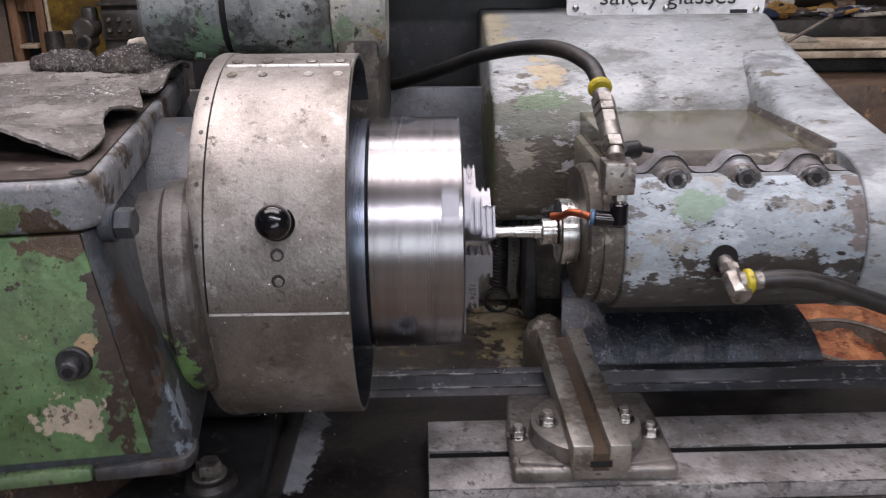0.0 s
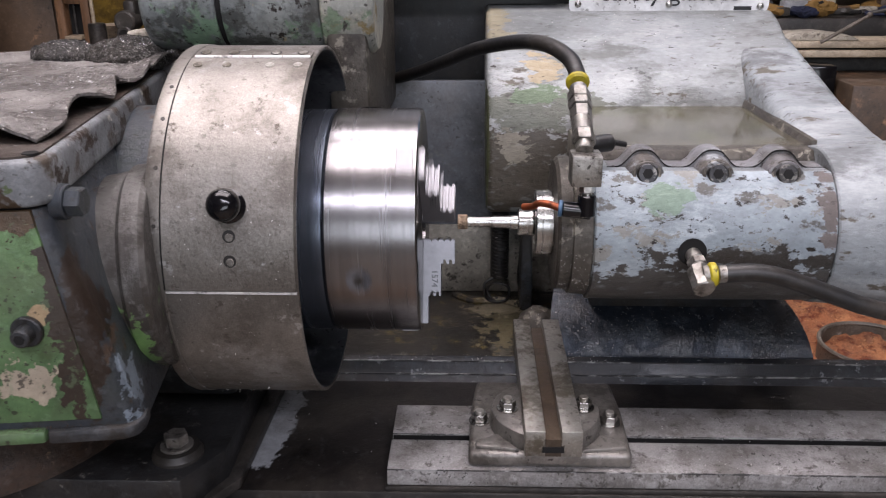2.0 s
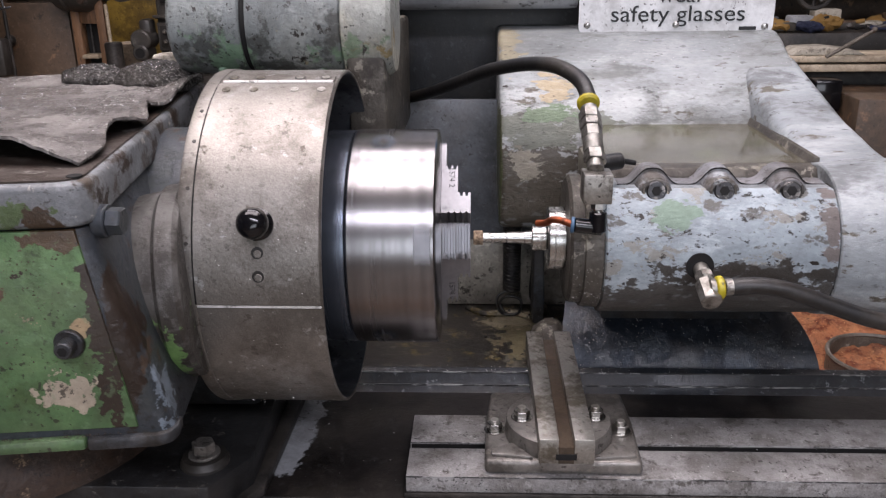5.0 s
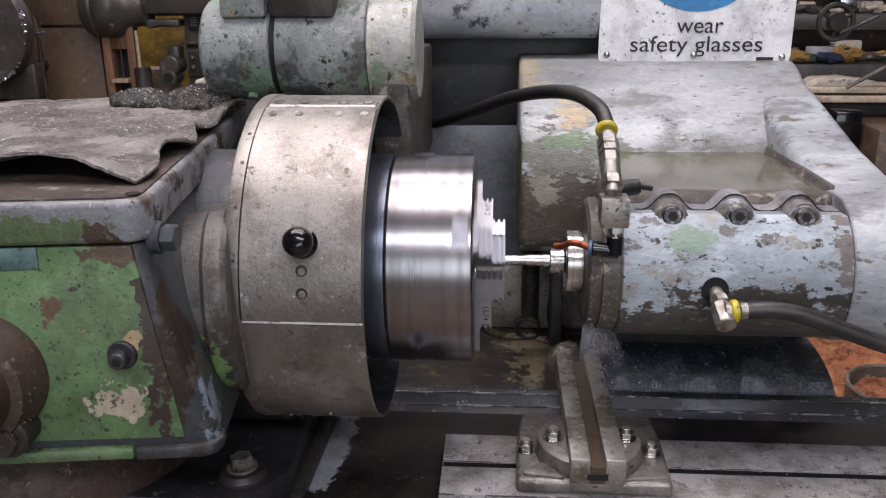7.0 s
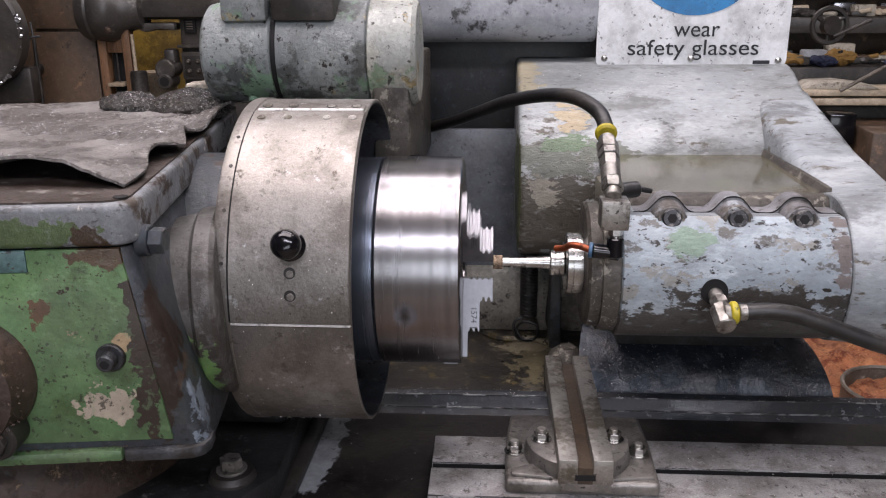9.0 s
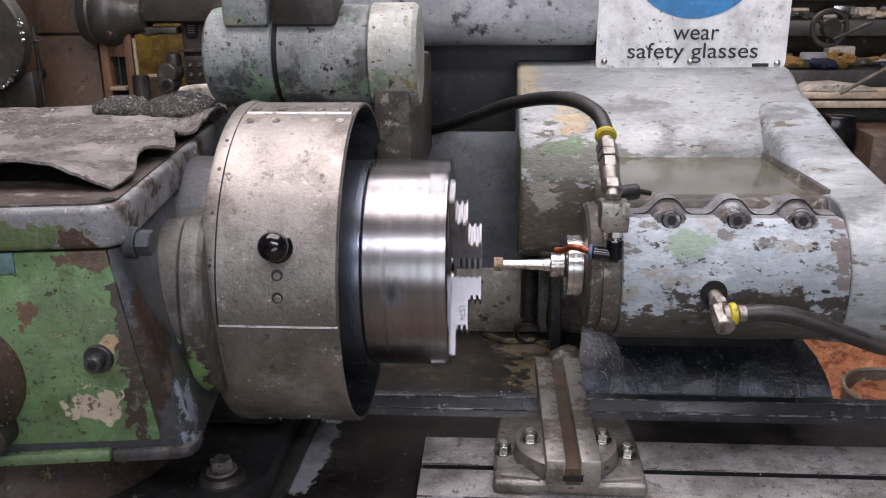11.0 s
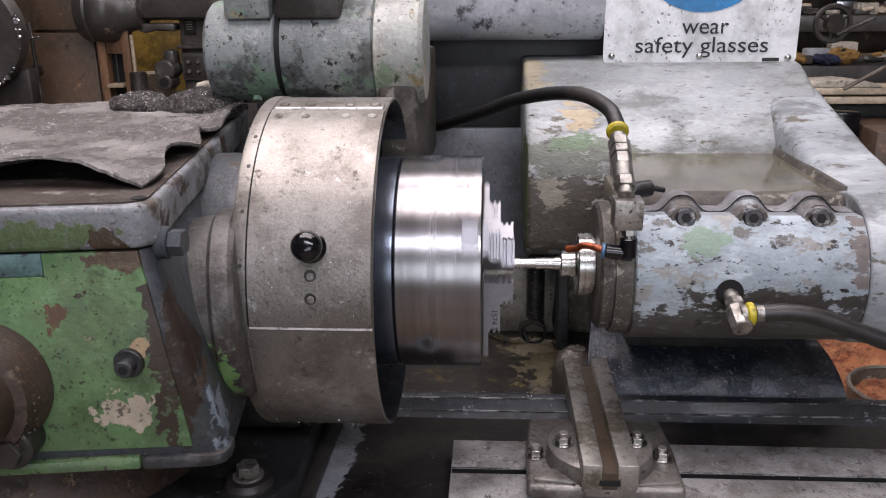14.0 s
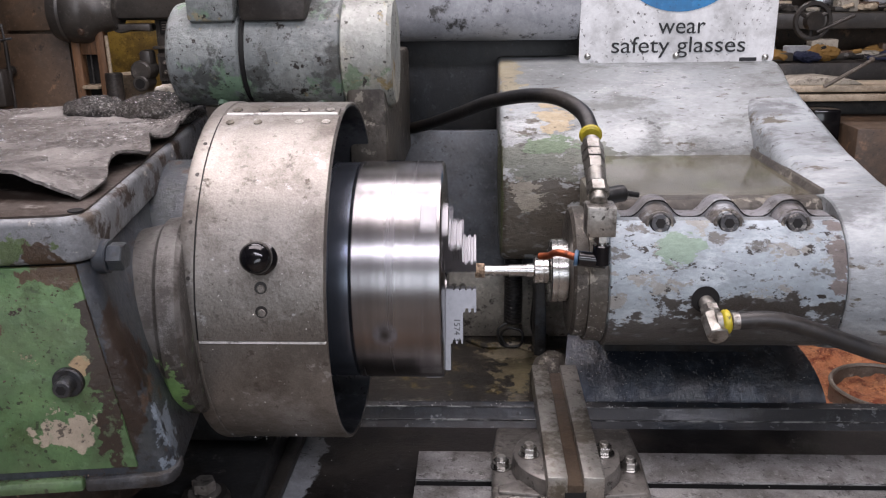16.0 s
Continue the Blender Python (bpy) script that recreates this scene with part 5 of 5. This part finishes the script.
# ---- workshop behind ----
def build_background():
    t = thing("tool_cabinet", (-1.45, 2.1, 0), "tall brown painted steel cabinet with worn panels", "cabinet")
    part("body", box(-1.72, -1.312, 2.02, 2.16, 0, 1.9, 0.01), M["brown"], t)
    part("door", box(-1.60, -1.33, 2.005, 2.019, 0.1, 1.195, 0.004), M["brown"], t)
    part("drawer", box(-1.535, -1.365, 2.0, 2.019, 1.205, 1.42, 0.004), M["brown"], t)
    part("knob", merge(ball((-1.534, 1.985, 1.075), 0.019), cyl((-1.534, 1.99, 1.075), (-1.534, 2.006, 1.075), 0.008, 0, 12)), M["dark_iron"], t)
    t = thing("wooden_rack", (-1.24, 1.97, 0), "narrow pale wooden rack holding tools", "rack")
    for x in (-1.283, -1.1995):
        part("post", box(x - 0.014, x + 0.014, 1.95, 1.99, 0, 1.25, 0.003), M["wood"], t)
    part("cross_board", box(-1.2688, -1.2137, 1.958, 1.975, 1.128, 1.24, 0.003), M["wood"], t)
    part("shelf", box(-1.2688, -1.2137, 1.93, 1.992, 1.018, 1.030, 0.002), M["cream"], t, "pale shelf board")
    part("back", box(-1.2688, -1.2137, 1.992, 2.0, 0.8, 1.127), M["hole"], t)
    part("divider", cyl((-1.243, 1.968, 1.030), (-1.243, 1.968, 1.128), 0.003, 0, 8), M["dark_iron"], t)
    t = thing("tool_pot", (-1.162, 1.94, 0), "dark round pot on a stand", "pot")
    part("pot", cyl((-1.162, 1.94, 0.975), (-1.162, 1.94, 1.07), 0.028, 0.004, 28), M["dark_iron"], t)
    part("stand", cyl((-1.162, 1.94, 0), (-1.162, 1.94, 0.974), 0.02, 0, 16), M["dark_iron"], t)
    part("rod", cyl((-1.170, 1.94, 1.0701), (-1.171, 1.94, 1.19), 0.006, 0, 12), M["cream"], t)
    t = thing("milling_machine", (-1.05, 2.2, 0), "grey old milling machine with a round overarm head", "milling machine")
    part("column", box(-1.037, -0.60, 2.0, 2.6, 0, 1.50, 0.03), M["mill"], t)
    part("arm", box(-1.16, -0.7, 1.95, 2.2, 1.236, 1.39, 0.03), M["mill"], t)
    part("head", revolve([(-1.342, 0), (-1.342, 0.075), (-1.336, 0.092), (-1.322, 0.100), (-1.30, 0.104), (-1.292, 0.100), (-1.284, 0.105), (-1.235, 0.105), (-1.218, 0.096), (-1.20, 0.075), (-1.17, 0.066), (-1.135, 0.062), (-1.135, 0)], 1.98, 1.268, 48), M["mill"], t)
    part("boss", cyl((-1.222, 1.882, 1.208), (-1.222, 1.868, 1.204), 0.011, 0.003, 16), M["rust_ring"], t)
    part("brace", prism([(-1.16, 1.225), (-1.03, 1.225), (-1.03, 1.20), (-1.09, 1.205), (-1.13, 1.195), (-1.15, 1.20)], "y", 1.96, 2.02, 0.006), M["mill"], t)
    part("pipe", cyl((-1.12, 1.99, 1.212), (-1.03, 1.99, 1.212), 0.012, 0.002, 16), M["dark_iron"], t)
    part("panel_frame", box(-1.027, -0.90, 1.988, 1.999, 1.036, 1.128, 0.004), M["mill"], t)
    part("panel", box(-1.018, -0.91, 1.984, 1.9879, 1.046, 1.118, 0.002), M["dark_iron"], t)
    for x, z in ((-1.0, 1.098), (-0.968, 1.098), (-0.936, 1.098), (-1.0, 1.066), (-0.968, 1.066), (-0.936, 1.066)):
        b = part("button", cyl((x, 1.984, z), (x, 1.976, z), 0.0075, 0.002, 14), M["mill"], t)
        part("button_tip", ball((x, 1.975, z - 0.002), 0.004, sub=2), M["drum"], b)
    part("name_plate", box(-1.009, -0.969, 1.99, 1.999, 1.191, 1.241, 0.002), M["hole"], t)
    for k in range(4):
        part("plate_bar", box(-1.0, -0.978, 1.9885, 1.9899, 1.203 + 0.008 * k, 1.206 + 0.008 * k), M["drum"], t)
    part("ledge", box(-1.035, -0.70, 1.975, 2.0, 1.142, 1.152, 0.003), M["mill"], t)
    part("knuckle", merge(cyl((-1.068, 1.93, 1.075), (-1.068, 2.02, 1.075), 0.034, 0.006, 28), box(-1.08, -1.04, 1.96, 2.02, 1.085, 1.14, 0.012), cyl((-1.070, 1.925, 1.035), (-1.070, 2.01, 1.035), 0.026, 0.005, 24)), M["mill"], t)
    part("bore", cyl((-1.070, 1.9245, 1.035), (-1.070, 1.923, 1.035), 0.016, 0, 24), M["hole"], t)
    t = thing("ochre_board", (-1.3, 2.7, 0), "ochre yellow painted board behind the machines", "board")
    part("board", box(-1.62, -0.9, 2.68, 2.7, 0, 1.35, 0.004), M["ochre"], t)
    t = thing("pale_bin", (-1.30, 2.45, 0), "pale dusty bin standing on the floor", "bin")
    part("bin", round_bar((-1.30, 2.45, 0), (-1.30, 2.45, 1.02), [(0, 0.06), (0.98, 0.07), (0.99, 0.074), (1.02, 0.074)], 24), M["cream"], t)
    # round splash guard with bright chips along its rim
    t = thing("splash_guard", (-1.56, 1.7, 0), "dark green-grey round splash guard with bright chips along its rim", "splash guard")
    part("shield", round_bar((-1.582, 1.74, 1.21), (-1.582, 1.68, 1.21), [(0, 0.165), (0.008, 0.175), (0.052, 0.175), (0.06, 0.168)], 64), M["mill"], t)
    part("skirt", box(-1.72, -1.43, 1.745, 1.80, 0.985, 1.10, 0.01), M["dark_iron"], t)
    part("stand", box(-1.80, -1.56, 1.75, 1.9, 0, 0.984, 0.02), M["dark_iron"], t)
    rnd = random.Random(4)
    for k in range(34):
        a = radians(-100 + 125 * rnd.random())
        c = Vector((-1.582 + 0.174 * math.cos(a), 1.682, 1.21 + 0.174 * math.sin(a)))
        r = rnd.uniform(0.0025, 0.0065)
        part("chip", rough_up(ball(c, r, (rnd.uniform(0.8, 2.0), 0.7, rnd.uniform(0.7, 1.3)), 2), r * 0.6, 300), M["chip_metal"], t)
    t = thing("clamp_stand", (-1.43, 1.8, 0), "small bright clamp on a rod", "clamp")
    part("rod", cyl((-1.434, 1.80, 0), (-1.434, 1.80, 1.184), 0.006, 0, 12), M["dark_iron"], t)
    part("bar", cyl((-1.454, 1.80, 1.186), (-1.410, 1.80, 1.192), 0.004, 0.001, 10), M["chip_metal"], t)
    part("screw", cyl((-1.434, 1.80, 1.192), (-1.437, 1.80, 1.236), 0.0035, 0.001, 10), M["chip_metal"], t)

    # right: another lathe with clutter
    t = thing("old_lathe", (1.5, 2.3, 0), "dark old lathe cluttered with tools and rags", "lathe")
    part("bed", box(0.95, 2.6, 2.1, 2.5, 0.72, 0.94, 0.02), M["dark_iron"], t)
    part("leg", box(1.0, 1.25, 2.12, 2.48, 0, 0.72, 0.02), M["dark_iron"], t)
    part("leg", box(2.2, 2.5, 2.12, 2.48, 0, 0.72, 0.02), M["dark_iron"], t)
    part("tray", box(0.98, 2.6, 1.95, 2.12, 0.985, 1.005, 0.004), M["cream"], t, "cream tray edge")
    part("tray", box(1.0, 2.6, 1.95, 2.12, 0.955, 0.978, 0.004), M["cream"], t, "cream tray edge")
    part("carriage", box(1.0, 1.9, 2.2, 2.5, 0.94, 1.06, 0.02), M["dark_iron"], t)
    part("ledge", box(0.95, 2.4, 2.35, 2.6, 1.16, 1.22, 0.01), M["mill"], t)
    w = part("handwheel", revolve_about(Vector((1.14, 2.06, 1.205)), Vector((0.15, -1, 0)).normalized(), [(0, 0.03), (0.03, 0.03)]), M["dark_iron"], t, "black spoked handwheel")
    bm = bmesh.new()
    rings = []
    for k in range(40):
        a = 2 * math.pi * k / 40
        rings.append([bm.verts.new((1.14 + (0.055 + 0.009 * math.cos(b)) * math.cos(a), 2.05 + 0.009 * math.sin(b), 1.205 + (0.055 + 0.009 * math.cos(b)) * math.sin(a))) for b in (0, 1.05, 2.09, 3.14, 4.19, 5.24)])
    for k in range(40):
        p, c = rings[k], rings[(k + 1) % 40]
        for i in range(6):
            bm.faces.new((p[i], p[(i + 1) % 6], c[(i + 1) % 6], c[i]))
    part("rim", bm, M["dark_iron"], w)
    for k in range(3):
        a = 0.5 + 2 * math.pi * k / 3
        part("spoke", cyl((1.14, 2.05, 1.205), (1.14 + 0.052 * math.cos(a), 2.05, 1.205 + 0.052 * math.sin(a)), 0.007, 0, 8), M["dark_iron"], w)
    part("crank", cyl((1.15, 2.03, 1.17), (1.255, 2.0, 1.225), 0.006, 0.002, 10), M["dark_iron"], t)
    part("lever", merge(cyl((1.155, 1.93, 1.005), (1.285, 1.92, 1.085), 0.006, 0, 10), ball((1.29, 1.92, 1.09), 0.009)), M["drum"], t, "bright steel lever")
    rnd = random.Random(9)
    pal = ["dark_iron", "mill", "navy", "mustard", "cream", "chip_metal", "backwall", "brown", "hole", "white_rag"]
    names = ["tool_bit", "rag", "block", "spanner"]
    for k in range(150):
        x, z = rnd.uniform(0.96, 1.65), rnd.choice((1.06, 1.061, 1.062, 1.22, 1.221, 1.30))
        y = 2.23 + rnd.random() * 0.2 if z < 1.2 else 2.4 + rnd.random() * 0.15 if z < 1.29 else 2.52 + rnd.random() * 0.08
        s = rnd.uniform(0.012, 0.05)
        kind = rnd.randrange(4)
        c = thing(names[kind], (x, y, z), "small oily workshop oddment on the lathe", names[kind].replace("_", " "), "oddments on the lathe")
        mat = M[rnd.choice(pal)]
        if kind == 3:
            part("bar", cyl((x - s, y, z + 0.008), (x + s, y - 0.03, z + 0.008 + s * rnd.uniform(0, 0.8)), 0.008, 0.002, 10), mat, c)
        elif kind == 1:
            part("cloth", rough_up(ball((x, y, z + s * 0.35), 1, (s * 1.3, s, s * 0.4), 3), 0.012, 30), M[rnd.choice(["navy", "mustard", "cream", "mill"])], c)
        else:
            part("body", box(x - s, x + s, y - s * 0.6, y + s * 0.6, z, z + s * rnd.uniform(0.5, 1.4), 0.006), mat, c)
    for x, y, z, sx, sy, sz, m, label in ((1.255, 2.235, 1.088, 0.060, 0.035, 0.028, "mustard", "crumpled mustard yellow rag on the lathe"), (1.195, 2.215, 1.077, 0.055, 0.025, 0.017, "navy", "crumpled navy blue rag on the lathe")):
        c = thing("rag", (x, y, z - sz), label, "rag", "oddments on the lathe")
        part("cloth", rough_up(ball((x, y, z), 1, (sx, sy, sz), 4), 0.010, 40), M[m], c)
    part("tray_cloth", rough_up(prism([(1.06, 1.006), (1.30, 1.006), (1.27, 1.020), (1.18, 1.030), (1.09, 1.026)], "y", 1.97, 2.10, 0.003), 0.002, 30), M["white_rag"], t, "pale cloth lying on the tray")
    part("shelf_back", box(0.9, 2.7, 2.66, 2.7, 0.9, 1.9), M["brown"], t)
    part("shelf", box(0.9, 2.7, 2.48, 2.66, 1.285, 1.30, 0.003), M["dark_iron"], t)
    t = thing("black_box", (1.16, 1.9, 0), "black box wrapped in glossy film below the lathe tray", "box")
    part("box", rough_up(bevel(box(1.10, 1.19, 1.85, 1.93, 0.84, 0.945), 0.01), 0.004, 20), M["bakelite"], t)
    part("support", box(1.11, 1.18, 1.86, 1.92, 0, 0.839, 0.004), M["dark_iron"], t)
    t = thing("wooden_crate", (1.5, 2.0, 0), "brown wooden crate on the workshop floor", "crate")
    part("crate", box(1.2, 1.9, 1.75, 2.05, 0, 0.90, 0.01), M["brown"], t)

    t = thing("swarf_heap", (1.1, 1.6, 0), "heap of orange rusty grit on the floor", "heap", "", "stuff")
    bm = bmesh.new()
    bmesh.ops.create_grid(bm, x_segments=90, y_segments=90, size=1, matrix=Matrix.LocRotScale((1.15, 1.45, 0), None, (0.75, 0.62, 1)))
    for v in bm.verts:
        dx, dy = (v.co.x - 1.15) / 0.75, (v.co.y - 1.45) / 0.62
        k = max(0.0, 1 - max(abs(dx), abs(dy)) ** 6)
        v.co.z = 0.30 * k + 0.03 * k * noise.fractal(v.co * 9, 0.8, 2, 5)
    part("grit", bm, M["orange"], t, angle=180)
    t = thing("steel_drum", (1.07, 1.13, 0), "dusty grey open steel drum", "drum")
    part("wall", round_bar_open((1.085, 1.14, 0.0), 0.13, 0.125, 0.337), M["drum"], t)
    part("contents", cyl((1.085, 1.14, 0.05), (1.085, 1.14, 0.25), 0.124, 0, 48), M["drum"], t)
    bm = bmesh.new()
    ring = [[bm.verts.new((1.085 + (0.1285 + 0.006 * math.cos(b)) * math.cos(2 * math.pi * k / 64), 1.14 + (0.1285 + 0.006 * math.cos(b)) * math.sin(2 * math.pi * k / 64), 0.339 + 0.006 * math.sin(b))) for b in (0, 1.05, 2.09, 3.14, 4.19, 5.24)] for k in range(64)]
    for k in range(64):
        p, c = ring[k], ring[(k + 1) % 64]
        for i in range(6):
            bm.faces.new((p[i], p[(i + 1) % 6], c[(i + 1) % 6], c[i]))
    part("rim", bm, M["drum"], t, "rolled rim")


def round_bar_open(p, r0, r1, h):
    bm = bmesh.new()
    rows = []
    for z, r in ((0, r0), (h, r0), (h, r1), (0.02, r1)):
        rows.append([bm.verts.new((p[0] + r * math.cos(2 * math.pi * k / 64), p[1] + r * math.sin(2 * math.pi * k / 64), p[2] + z)) for k in range(64)])
    for a, c in zip(rows, rows[1:]):
        for k in range(64):
            bm.faces.new((a[k], a[(k + 1) % 64], c[(k + 1) % 64], c[k]))
    bm.faces.new(rows[0][::-1]), bm.faces.new(rows[-1])
    return bm


build_room()
build_bed()
build_table()
build_dresser()
build_work_head()
build_head_base()
build_rubber_sheet()
build_guard()
chuck = build_chuck()
build_wheel_head()
build_spindle()
build_coolant_fittings()
build_sign()
build_motor()
build_cable()
build_swarf()
build_background()

# ---- what moves ----
# the table's place along x, and the chuck's turn in degrees
STROKE = [(0.0, 0.0224), (0.5, 0.0189), (1.0, 0.0160), (1.5, 0.0133), (2.0, 0.0100), (2.5, 0.0068), (3.0, 0.0034), (3.5, 0.0), (4.0, 0.0015), (4.5, 0.0053),
          (5.5, 0.0133), (6.5, 0.0214), (7.0, 0.0247), (7.5, 0.0214), (8.0, 0.0181), (8.5, 0.0150), (9.0, 0.0117), (10.0, 0.0051), (10.8, -0.0002), (11.1, -0.0010), (11.5, 0.0020), (12.0, 0.0061),
          (12.5, 0.0101), (13.0, 0.0141), (13.5, 0.0186), (14.0, 0.0226), (14.5, 0.0238), (15.0, 0.0207), (15.5, 0.0176), (16.0, 0.0135)]
TURN = [(0.0, 60), (0.5, 147), (1.0, 230), (1.5, 316), (2.0, 402), (2.5, 490), (3.0, 577), (3.5, 660), (4.0, 747), (4.5, 830), (7.0, 1260), (7.5, 1347), (8.0, 1430),
        (8.5, 1516), (9.0, 1602), (11.5, 2035), (12.0, 2116), (12.5, 2202), (13.0, 2290), (13.5, 2340), (14.0, 2460), (14.5, 2547), (15.0, 2630), (15.5, 2720), (16.0, 2805)]


def between(rows, t):
    return float(np.interp(t, [r[0] for r in rows], [r[1] for r in rows]))


def motions():
    for ob in MOVING:
        b = ob.location.copy()
        skew = -0.5 if ob.name.startswith("chuck_guard") else 0.0
        walk(ob, [(t, pose(b.x + s, b.y, b.z, 0, 0, skew)) for t, s in STROKE])
    b = chuck.location.copy()
    rows = []
    for k in range(65):
        t = k * 0.25
        rows.append((t, pose(b.x + between(STROKE, t), b.y, b.z, between(TURN, t))))
    walk(chuck, rows)


motions()
